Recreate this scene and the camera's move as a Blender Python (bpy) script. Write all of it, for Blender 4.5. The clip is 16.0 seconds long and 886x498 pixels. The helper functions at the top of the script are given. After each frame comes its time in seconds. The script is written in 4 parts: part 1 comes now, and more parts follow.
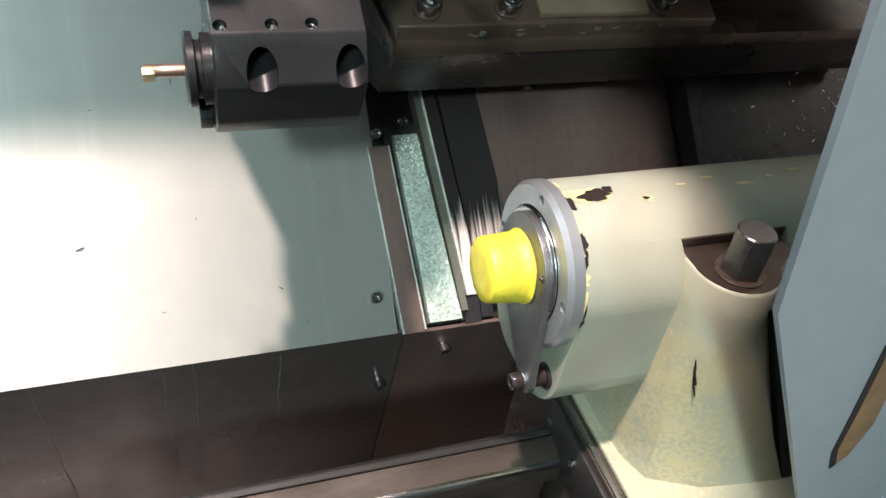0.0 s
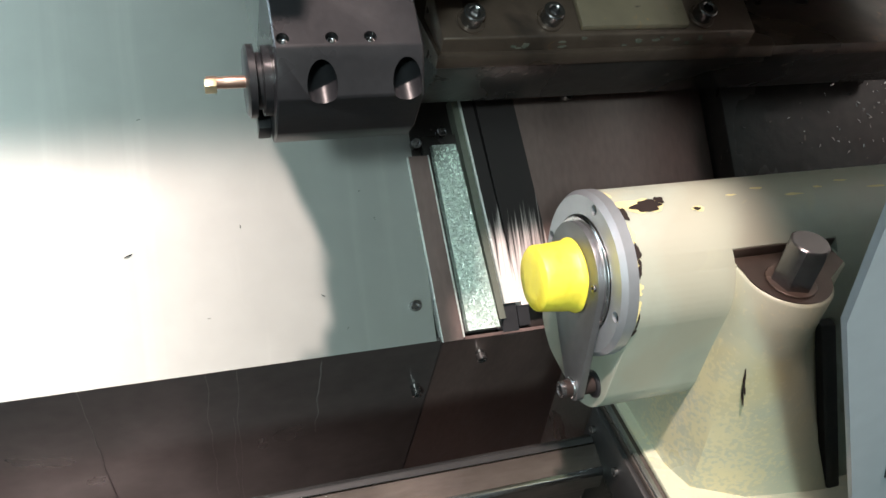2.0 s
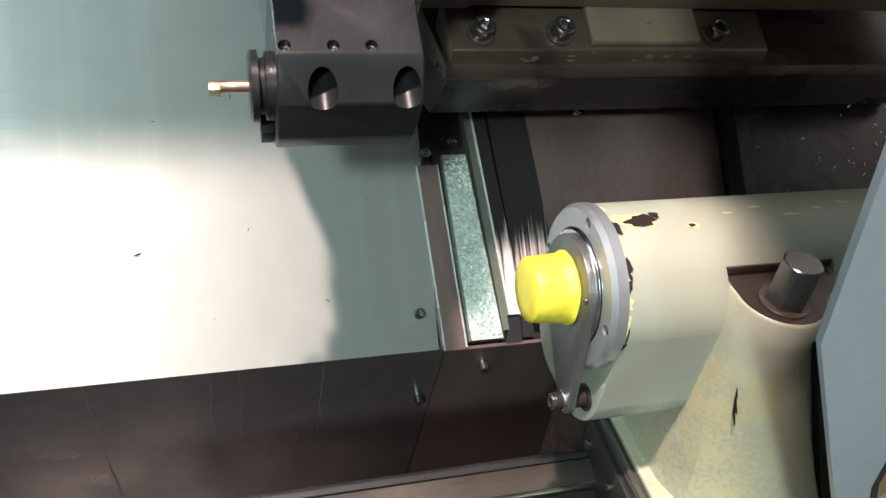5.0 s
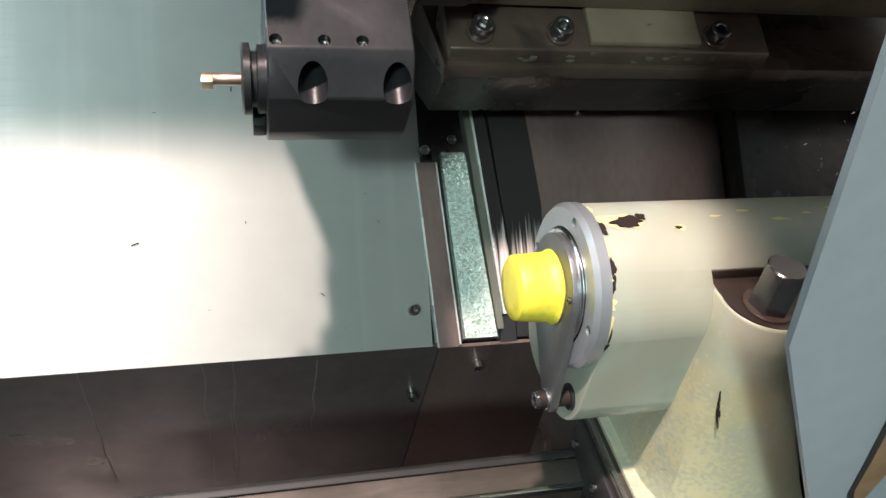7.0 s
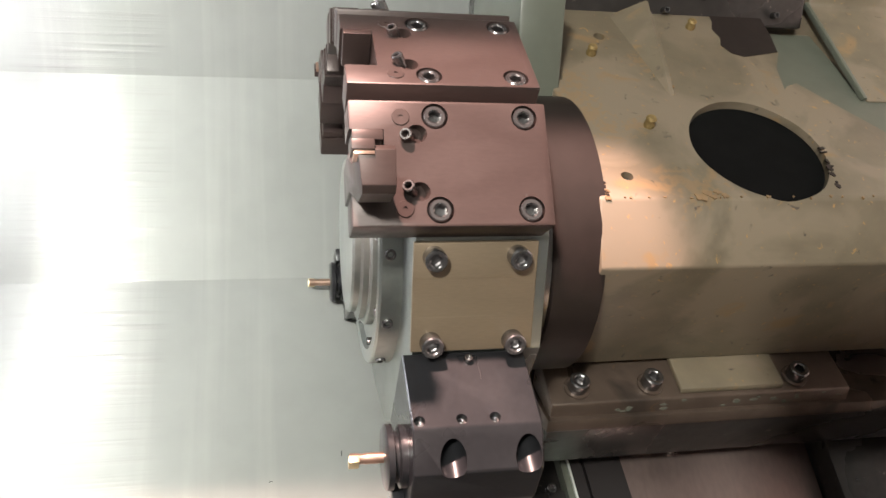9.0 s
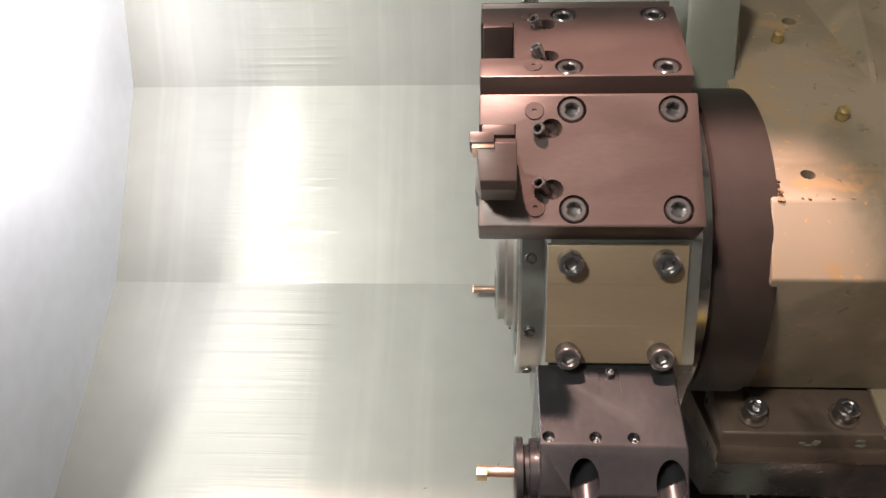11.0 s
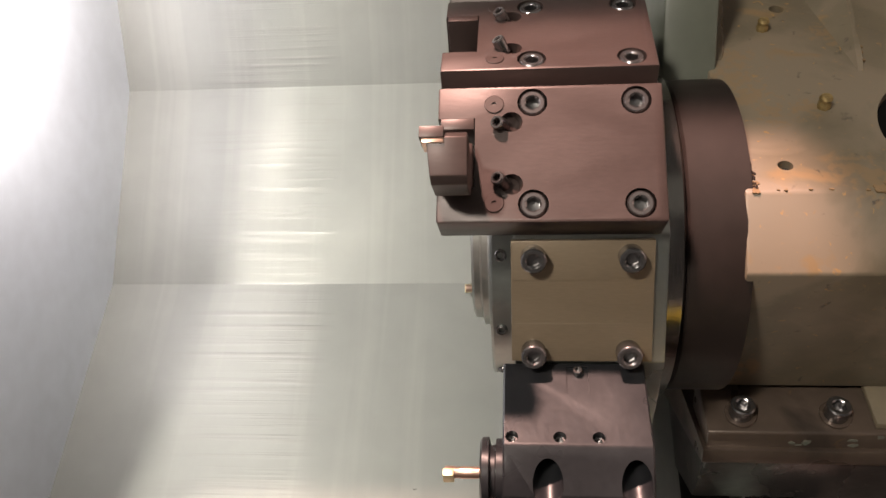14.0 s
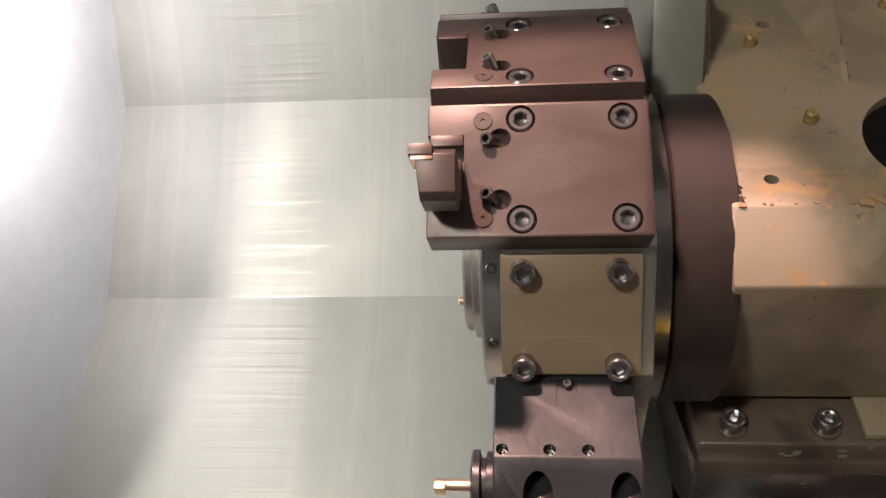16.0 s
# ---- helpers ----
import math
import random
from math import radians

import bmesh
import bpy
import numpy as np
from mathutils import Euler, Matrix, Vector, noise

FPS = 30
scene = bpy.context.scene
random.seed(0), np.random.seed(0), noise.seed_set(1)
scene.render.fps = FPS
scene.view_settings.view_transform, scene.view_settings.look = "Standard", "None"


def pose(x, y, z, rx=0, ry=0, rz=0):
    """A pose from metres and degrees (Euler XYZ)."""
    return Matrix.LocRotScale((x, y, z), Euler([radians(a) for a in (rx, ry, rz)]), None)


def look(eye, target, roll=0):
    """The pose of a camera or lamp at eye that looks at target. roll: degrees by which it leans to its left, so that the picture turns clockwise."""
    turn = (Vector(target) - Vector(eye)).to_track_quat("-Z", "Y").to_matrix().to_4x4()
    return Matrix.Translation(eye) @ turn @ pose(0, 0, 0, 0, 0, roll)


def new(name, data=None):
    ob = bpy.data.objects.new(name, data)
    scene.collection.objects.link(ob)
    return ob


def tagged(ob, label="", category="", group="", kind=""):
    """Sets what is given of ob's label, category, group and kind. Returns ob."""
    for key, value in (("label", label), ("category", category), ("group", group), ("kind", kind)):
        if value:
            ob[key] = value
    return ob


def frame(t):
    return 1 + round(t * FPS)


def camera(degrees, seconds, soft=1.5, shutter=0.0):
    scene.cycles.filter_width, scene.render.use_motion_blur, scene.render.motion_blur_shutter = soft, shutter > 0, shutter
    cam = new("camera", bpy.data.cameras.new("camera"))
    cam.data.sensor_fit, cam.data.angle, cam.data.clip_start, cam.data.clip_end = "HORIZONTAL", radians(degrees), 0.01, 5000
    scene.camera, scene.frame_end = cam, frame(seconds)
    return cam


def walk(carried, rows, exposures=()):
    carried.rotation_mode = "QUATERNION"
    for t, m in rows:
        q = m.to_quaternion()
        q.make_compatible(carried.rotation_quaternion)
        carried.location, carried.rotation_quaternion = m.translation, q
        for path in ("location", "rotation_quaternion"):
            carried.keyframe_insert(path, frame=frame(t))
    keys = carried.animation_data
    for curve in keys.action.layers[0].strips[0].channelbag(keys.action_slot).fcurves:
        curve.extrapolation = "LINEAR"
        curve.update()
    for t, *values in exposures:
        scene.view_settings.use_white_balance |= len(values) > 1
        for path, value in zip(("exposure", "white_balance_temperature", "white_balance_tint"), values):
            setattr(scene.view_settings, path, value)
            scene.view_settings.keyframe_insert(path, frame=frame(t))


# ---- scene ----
cam = camera(57.9, 16.0)
PATH = [
    (0, (-0.05, -0.536, 1.513), (0.561, 0.881, 0.24), 8.7),
    (0.5, (-0.05, -0.533, 1.516), (0.533, 0.892, 0.24), 9.1),
    (1, (-0.047, -0.531, 1.516), (0.511, 0.899, 0.233), 9.8),
    (1.5, (-0.062, -0.531, 1.517), (0.469, 0.925, 0.253), 9.3),
    (2, (-0.077, -0.535, 1.516), (0.501, 0.906, 0.256), 8.1),
    (2.5, (-0.075, -0.541, 1.519), (0.512, 0.9, 0.262), 8.1),
    (3, (-0.075, -0.54, 1.519), (0.492, 0.918, 0.272), 7.8),
    (3.5, (-0.072, -0.542, 1.519), (0.486, 0.923, 0.276), 7.9),
    (4, (-0.067, -0.544, 1.519), (0.484, 0.924, 0.278), 7.9),
    (6.3, (-0.048, -0.546, 1.521), (0.442, 0.934, 0.267), 9.3),
    (6.5, (-0.046, -0.548, 1.521), (0.452, 0.93, 0.268), 9.3),
    (7, (-0.042, -0.552, 1.522), (0.447, 0.929, 0.27), 9.2),
    (7.5, (-0.051, -0.556, 1.525), (0.431, 0.951, 0.301), 8.4),
    (7.6, (-0.083, -0.537, 1.545), (0.452, 0.931, 0.296), 9.2),
    (8, (-0.084, -0.552, 1.54), (0.254, 1.147, 0.54), 5.2),
    (8.5, (-0.111, -0.559, 1.592), (0.256, 1.242, 0.804), 4.9),
    (9, (-0.114, -0.569, 1.571), (0.297, 1.305, 1.009), 2.6),
    (9.1, (-0.113, -0.57, 1.583), (0.343, 1.291, 1.009), 3.9),
    (9.5, (-0.113, -0.574, 1.581), (0.296, 1.307, 1.039), 2.2),
    (9.6, (-0.118, -0.579, 1.579), (0.291, 1.303, 1.041), 1.8),
    (10, (-0.107, -0.565, 1.567), (0.185, 1.334, 1.012), 0.6),
    (10.2, (-0.096, -0.556, 1.556), (0.074, 1.358, 1.0), 0.4),
    (12.3, (-0.019, -0.542, 1.554), (-0.246, 1.377, 1.038), -1.3),
    (12.5, (-0.019, -0.54, 1.553), (-0.253, 1.378, 1.037), -1.4),
    (13, (-0.017, -0.536, 1.554), (-0.247, 1.384, 1.04), -1.4),
    (13.5, (-0.011, -0.534, 1.554), (-0.21, 1.388, 1.039), -1.7),
    (14, (-0.007, -0.536, 1.549), (-0.205, 1.382, 1.018), -2.0),
    (14.5, (-0.004, -0.537, 1.549), (-0.202, 1.382, 1.021), -1.8),
    (15, (-0.001, -0.539, 1.55), (-0.185, 1.383, 1.029), -2.1),
    (15.5, (0.001, -0.541, 1.55), (-0.176, 1.383, 1.035), -2.2),
    (16, (-0.001, -0.541, 1.553), (-0.194, 1.384, 1.048), -2.2),
]
walk(cam, [(t, look(eye, target, roll)) for t, eye, target, roll in PATH],
     [(0, 0.12, 6050, 9), (7.4, 0.12, 6050, 9), (8.4, 0.2, 6650, 18), (9.2, 1.03, 7250, 29), (10.2, 0.98, 7350, 30), (12.3, 0.08, 7700, 31), (16, 0.32, 7650, 33)])

# ---------- light ----------
world = bpy.data.worlds.new("workshop")
scene.world = world
world.use_nodes = True
wt = world.node_tree
bg = wt.nodes["Background"]
wc, ws, wr = wt.nodes.new("ShaderNodeTexCoord"), wt.nodes.new("ShaderNodeSeparateXYZ"), wt.nodes.new("ShaderNodeValToRGB")
wt.links.new(wc.outputs["Generated"], ws.inputs[0])
wt.links.new(ws.outputs["Z"], wr.inputs["Fac"])
wr.color_ramp.elements[0].position, wr.color_ramp.elements[0].color = 0.0, (0.36, 0.39, 0.365, 1)
wr.color_ramp.elements[1].position, wr.color_ramp.elements[1].color = 0.55, (1.0, 1.18, 1.07, 1)
wt.links.new(wr.outputs["Color"], bg.inputs[0])
bg.inputs[1].default_value = 0.22


def lamp(name, eye, target, power, size, colour):
    data = bpy.data.lights.new(name, "AREA")
    data.shape, data.size, data.size_y = "RECTANGLE", size[0], size[1]
    data.energy, data.color = power, colour
    ob = new(name, data)
    ob.matrix_world = look(eye, target)
    return ob


# the workshop lamp high above the open top, cool light through the open front, and the machine's own lamp beside the headstock wall
lamp("workshop_lamp_light", (-0.98, -0.75, 5.50), (0.0, 0.0, 1.2), 455.0, (0.20, 0.20), (1.0, 0.76, 0.665))
lamp("shop_window_light", (-1.45, -3.15, 3.65), (0.05, 0.1, 1.15), 112.0, (0.35, 0.35), (0.84, 1.0, 0.92))
lamp("machine_lamp_light", (-0.39, 0.140, 1.67), (-0.525, 0.158, 1.635), 4.7, (0.10, 0.05), (0.90, 1.0, 0.98))

# ---------- materials ----------
def material(name, base, rough=0.5, metal=0.0, vary=0.12, grain=60.0, bump=0.15, stretch=(1, 1, 1), spots=None, spot_scale=18.0,
             spot_edge=0.62, rough_vary=0.1, spot_width=0.02):
    """Procedural surface: two scales of colour variation, uneven gloss, fine relief, and worn or stained spots of another colour."""
    m = bpy.data.materials.new(name)
    m.use_nodes = True
    nt = m.node_tree
    b = nt.nodes["Principled BSDF"]
    b.inputs["Metallic"].default_value = metal
    co = nt.nodes.new("ShaderNodeTexCoord")
    mp = nt.nodes.new("ShaderNodeMapping")
    mp.inputs["Scale"].default_value = stretch
    nt.links.new(co.outputs["Object"], mp.inputs["Vector"])

    def nz(scale, detail, distortion=0.0):
        n = nt.nodes.new("ShaderNodeTexNoise")
        n.inputs["Scale"].default_value, n.inputs["Detail"].default_value = scale, detail
        n.inputs["Distortion"].default_value = distortion
        nt.links.new(mp.outputs["Vector"], n.inputs["Vector"])
        return n

    def ramp(src, lo, hi, a, c):
        r = nt.nodes.new("ShaderNodeMapRange")
        r.inputs["From Min"].default_value, r.inputs["From Max"].default_value = lo, hi
        r.inputs["To Min"].default_value, r.inputs["To Max"].default_value = a, c
        nt.links.new(src, r.inputs["Value"])
        return r.outputs["Result"]

    big, fine = nz(7.0, 4, 0.4), nz(grain, 6)
    mix = nt.nodes.new("ShaderNodeMix")
    mix.data_type = "RGBA"
    mix.inputs["A"].default_value = (*[v * (1 - vary) for v in base], 1)
    mix.inputs["B"].default_value = (*[min(1.0, v * (1 + vary)) for v in base], 1)
    half = nt.nodes.new("ShaderNodeMath")
    half.operation = "MULTIPLY_ADD"
    half.inputs[1].default_value, half.inputs[2].default_value = 0.5, 0.0
    add = nt.nodes.new("ShaderNodeMath")
    add.operation = "ADD"
    nt.links.new(big.outputs["Fac"], add.inputs[0])
    nt.links.new(fine.outputs["Fac"], add.inputs[1])
    nt.links.new(add.outputs[0], half.inputs[0])
    nt.links.new(ramp(half.outputs[0], 0.36, 0.64, 0, 1), mix.inputs["Factor"])
    colour = mix.outputs["Result"]
    if spots:
        for k, (sc, edge, col) in enumerate(spots):
            n = nz(sc, 5, 0.6)
            mask = ramp(n.outputs["Fac"], edge, edge + spot_width, 0, 1)
            mx = nt.nodes.new("ShaderNodeMix")
            mx.data_type = "RGBA"
            nt.links.new(mask, mx.inputs["Factor"])
            nt.links.new(colour, mx.inputs["A"])
            mx.inputs["B"].default_value = (*col, 1)
            colour = mx.outputs["Result"]
    nt.links.new(colour, b.inputs["Base Color"])
    nt.links.new(ramp(big.outputs["Fac"], 0.3, 0.7, max(0.03, rough - rough_vary), min(1, rough + rough_vary)), b.inputs["Roughness"])
    bp = nt.nodes.new("ShaderNodeBump")
    bp.inputs["Strength"].default_value, bp.inputs["Distance"].default_value = bump, 0.002
    nt.links.new(fine.outputs["Fac"], bp.inputs["Height"])
    nt.links.new(bp.outputs["Normal"], b.inputs["Normal"])
    return m


def cover_material():
    """Satin sheet steel: drip streaks down the slope, a band of long scratches along the spindle, and three small dents."""
    m = material("satin_steel_cover", (0.300, 0.310, 0.290), 0.50, 0.36, 0.05, 25, 0.02, (1, 1, 1), rough_vary=0.05)
    nt = m.node_tree
    b = nt.nodes["Principled BSDF"]
    co = next(n for n in nt.nodes if n.type == "TEX_COORD")

    def node(kind, **values):
        n = nt.nodes.new(kind)
        for key, value in values.items():
            n.inputs[key].default_value = value
        return n

    def mathn(op, a, c):
        n = nt.nodes.new("ShaderNodeMath")
        n.operation = op
        for k, v in enumerate((a, c)):
            if isinstance(v, (int, float)):
                n.inputs[k].default_value = v
            else:
                nt.links.new(v, n.inputs[k])
        return n.outputs[0]

    def noise_of(scale, stretch, detail=4):
        mp = nt.nodes.new("ShaderNodeMapping")
        mp.inputs["Scale"].default_value = stretch
        nt.links.new(co.outputs["Object"], mp.inputs["Vector"])
        n = node("ShaderNodeTexNoise", Scale=scale, Detail=detail)
        nt.links.new(mp.outputs["Vector"], n.inputs["Vector"])
        return n.outputs["Fac"]

    def span(v, lo, hi, a=0.0, c=1.0):
        r = node("ShaderNodeMapRange", **{"From Min": lo, "From Max": hi, "To Min": a, "To Max": c})
        nt.links.new(v, r.inputs["Value"])
        return r.outputs["Result"]

    sep = nt.nodes.new("ShaderNodeSeparateXYZ")
    nt.links.new(co.outputs["Object"], sep.inputs[0])
    wob = mathn("MULTIPLY", noise_of(30, (0.2, 1, 1)), 0.06)
    x = mathn("ADD", sep.outputs["X"], wob)
    band = mathn("MULTIPLY", span(x, -0.40, -0.33), span(x, -0.235, -0.200, 1, 0))
    streak = span(noise_of(1.0, (3.2, 150, 150), 6), 0.48, 0.76)
    scratch = mathn("MULTIPLY", band, streak)
    drip = span(noise_of(1.0, (42, 1.6, 1.6), 3), 0.55, 0.72)
    old = b.inputs["Base Color"].links[0].from_socket
    mix = nt.nodes.new("ShaderNodeMix")
    mix.data_type = "RGBA"
    nt.links.new(mathn("MULTIPLY", drip, 0.09), mix.inputs["Factor"])
    nt.links.new(old, mix.inputs["A"])
    mix.inputs["B"].default_value = (0.66, 0.65, 0.60, 1)
    mix2 = nt.nodes.new("ShaderNodeMix")
    mix2.data_type = "RGBA"
    nt.links.new(mathn("MULTIPLY", scratch, 0.38), mix2.inputs["Factor"])
    nt.links.new(mix.outputs["Result"], mix2.inputs["A"])
    mix2.inputs["B"].default_value = (0.20, 0.19, 0.18, 1)
    nt.links.new(mix2.outputs["Result"], b.inputs["Base Color"])
    rough = b.inputs["Roughness"].links[0].from_socket
    nt.links.new(mathn("ADD", rough, mathn("SUBTRACT", mathn("MULTIPLY", drip, 0.025), mathn("MULTIPLY", scratch, 0.17))), b.inputs["Roughness"])
    tangent = nt.nodes.new("ShaderNodeTangent")
    tangent.direction_type, tangent.axis = "RADIAL", "X"
    nt.links.new(tangent.outputs[0], b.inputs["Tangent"])
    b.inputs["Anisotropic"].default_value = 0.7
    dents = 0.0
    for place in ((-0.197, 0.277, 1.150), (-0.170, 0.432, 1.345), (-0.33, 0.495, 1.56)):
        d = nt.nodes.new("ShaderNodeVectorMath")
        d.operation = "DISTANCE"
        nt.links.new(co.outputs["Object"], d.inputs[0])
        d.inputs[1].default_value = place
        dents = mathn("ADD", span(d.outputs["Value"], 0.002, 0.010, 1, 0), dents)
    height = mathn("ADD", mathn("MULTIPLY", scratch, 0.4), mathn("MULTIPLY", dents, -0.35))
    bump = node("ShaderNodeBump", Strength=0.7, Distance=0.0010)
    nt.links.new(height, bump.inputs["Height"])
    nt.links.new(b.inputs["Normal"].links[0].from_socket, bump.inputs["Normal"])
    nt.links.new(bump.outputs["Normal"], b.inputs["Normal"])
    return m


M_COVER = cover_material()
M_WALL = material("satin_headstock_sheet", (0.55, 0.60, 0.66), 0.40, 0.30, 0.05, 40, 0.02)
M_DARKSHEET = material("oiled_dark_sheet", (0.125, 0.113, 0.110), 0.36, 0.6, 0.15, 50, 0.04)
M_PLATE = material("browned_steel", (0.060, 0.040, 0.036), 0.40, 0.3, 0.08, 160, 0.03, (1, 3, 3))
M_OXIDE = material("black_oxide_steel", (0.017, 0.017, 0.019), 0.34, 0.1, 0.15, 200, 0.05)
M_TAN = material("tan_milled_steel", (0.235, 0.172, 0.116), 0.42, 0.35, 0.06, 140, 0.05, (1, 6, 6))
M_BRIGHT = material("bright_ground_steel", (0.62, 0.62, 0.62), 0.22, 1.0, 0.05, 200, 0.03, (1, 8, 8))
M_GREYSTEEL = material("grey_green_turned_steel", (0.27, 0.285, 0.27), 0.35, 0.85, 0.06, 120, 0.03)
M_RING = material("dark_brown_ring_steel", (0.024, 0.017, 0.015), 0.48, 0.1, 0.12, 80, 0.05)
M_FLAKE = material("pale_paint_remnant", (0.13, 0.125, 0.10), 0.5, 0.0, 0.2, 120, 0.2)
M_EDGE = material("bright_worn_edge", (0.68, 0.70, 0.66), 0.30, 0.35, 0.15, 150, 0.1)
M_RING.node_tree.nodes["Principled BSDF"].inputs["Specular IOR Level"].default_value = 0.22
M_POLISHED = material("dark_polished_steel", (0.20, 0.185, 0.175), 0.20, 1.0, 0.12, 90, 0.03, (6, 1, 1))
M_SCREW = material("oiled_screw_steel", (0.20, 0.19, 0.19), 0.26, 0.9, 0.15, 200, 0.05)
M_FLANGE = material("grey_satin_flange", (0.40, 0.425, 0.45), 0.35, 0.7, 0.05, 120, 0.03)
M_CAST = material("cream_green_cast_paint", (0.315, 0.340, 0.28), 0.34, 0.0, 0.10, 45, 0.14, spots=[(6, 0.50, (0.32, 0.315, 0.245)), (26, 0.62, (0.36, 0.355, 0.26)), (30, 0.70, (0.62, 0.53, 0.26)), (110, 0.73, (0.16, 0.13, 0.08))], spot_width=0.12)
M_CARRIAGE = material("olive_cast_paint", (0.150, 0.118, 0.080), 0.42, 0.0, 0.16, 35, 0.14, spots=[(9, 0.50, (0.20, 0.155, 0.11)), (22, 0.62, (0.225, 0.145, 0.075)), (75, 0.66, (0.07, 0.055, 0.04)), (150, 0.66, (0.34, 0.19, 0.07))], spot_width=0.08)


def stain(m, places, colour, scale, strength=0.85):
    """Blotchy stains of another colour round some places of (x, y, z, radius)."""
    nt = m.node_tree
    b = nt.nodes["Principled BSDF"]
    co = next(n for n in nt.nodes if n.type == "TEX_COORD")
    n = nt.nodes.new("ShaderNodeTexNoise")
    n.inputs["Scale"].default_value, n.inputs["Detail"].default_value = scale, 6
    nt.links.new(co.outputs["Object"], n.inputs["Vector"])
    total = None
    for x, y, z, r in places:
        d = nt.nodes.new("ShaderNodeVectorMath")
        d.operation = "DISTANCE"
        d.inputs[1].default_value = (x, y, z)
        nt.links.new(co.outputs["Object"], d.inputs[0])
        q = nt.nodes.new("ShaderNodeMapRange")
        q.inputs["From Min"].default_value, q.inputs["From Max"].default_value = 0.0, r
        q.inputs["To Min"].default_value, q.inputs["To Max"].default_value = 0.34, 0.0
        nt.links.new(d.outputs["Value"], q.inputs["Value"])
        if total is None:
            total = q.outputs["Result"]
        else:
            big = nt.nodes.new("ShaderNodeMath")
            big.operation = "MAXIMUM"
            nt.links.new(total, big.inputs[0])
            nt.links.new(q.outputs["Result"], big.inputs[1])
            total = big.outputs[0]
    add = nt.nodes.new("ShaderNodeMath")
    add.operation = "ADD"
    nt.links.new(total, add.inputs[0])
    nt.links.new(n.outputs["Fac"], add.inputs[1])
    edge = nt.nodes.new("ShaderNodeMapRange")
    edge.inputs["From Min"].default_value, edge.inputs["From Max"].default_value = 0.66, 0.76
    edge.inputs["To Max"].default_value = strength
    nt.links.new(add.outputs[0], edge.inputs["Value"])
    mix = nt.nodes.new("ShaderNodeMix")
    mix.data_type = "RGBA"
    nt.links.new(edge.outputs["Result"], mix.inputs["Factor"])
    nt.links.new(b.inputs["Base Color"].links[0].from_socket, mix.inputs["A"])
    mix.inputs["B"].default_value = (*colour, 1)
    nt.links.new(mix.outputs["Result"], b.inputs["Base Color"])
    return m


M_CASTWORN = material("cream_paint_worn_yellow", (0.40, 0.405, 0.305), 0.36, 0.0, 0.08, 35, 0.12, spots=[(16, 0.52, (0.46, 0.42, 0.26)), (160, 0.58, (0.50, 0.47, 0.32)), (140, 0.72, (0.20, 0.15, 0.08))], spot_width=0.20)
stain(M_CARRIAGE, [(0.168, 0.165, 1.502, 0.035), (0.178, 0.140, 1.488, 0.03), (0.188, 0.120, 1.476, 0.025), (0.175, 0.190, 1.516, 0.025), (0.245, 0.048, 1.436, 0.035), (0.232, 0.060, 1.442, 0.03),
                   (0.262, 0.220, 1.533, 0.03), (0.215, 0.125, 1.479, 0.022), (0.29, 0.062, 1.444, 0.03)], (0.25, 0.15, 0.07), 170.0, 0.5)
stain(M_CASTWORN, [(0.262, -0.060, -0.06, 0.05), (0.268, -0.075, -0.10, 0.06), (0.29, -0.09, -0.14, 0.06), (0.26, -0.045, -0.14, 0.05)], (0.56, 0.50, 0.29), 260.0, 0.6)
M_GRIME = material("oily_grime", (0.035, 0.03, 0.028), 0.3, 0.1, 0.3, 60, 0.3, spots=[(90, 0.68, (0.12, 0.10, 0.09))])
M_BROWNSHEET = material("rusty_brown_way_sheet", (0.22, 0.16, 0.145), 0.38, 0.7, 0.10, 60, 0.04, (3, 1, 1))
M_YELLOW = material("yellow_plastic", (0.82, 0.72, 0.06), 0.42, 0.0, 0.08, 70, 0.5, spots=[(45, 0.60, (0.70, 0.55, 0.03))], spot_width=0.15)
M_DOOR = material("grey_blue_door_paint", (0.29, 0.325, 0.35), 0.45, 0.0, 0.05, 60, 0.06, spots=[(60, 0.76, (0.7, 0.72, 0.72))])
M_RAIL = material("worn_brown_rail_steel", (0.13, 0.112, 0.098), 0.33, 0.75, 0.15, 70, 0.06, (1, 4, 4))
M_HUB = material("grey_green_hub_steel", (0.30, 0.32, 0.30), 0.34, 0.85, 0.08, 120, 0.03)
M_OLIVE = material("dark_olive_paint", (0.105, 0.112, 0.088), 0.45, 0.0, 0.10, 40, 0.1)


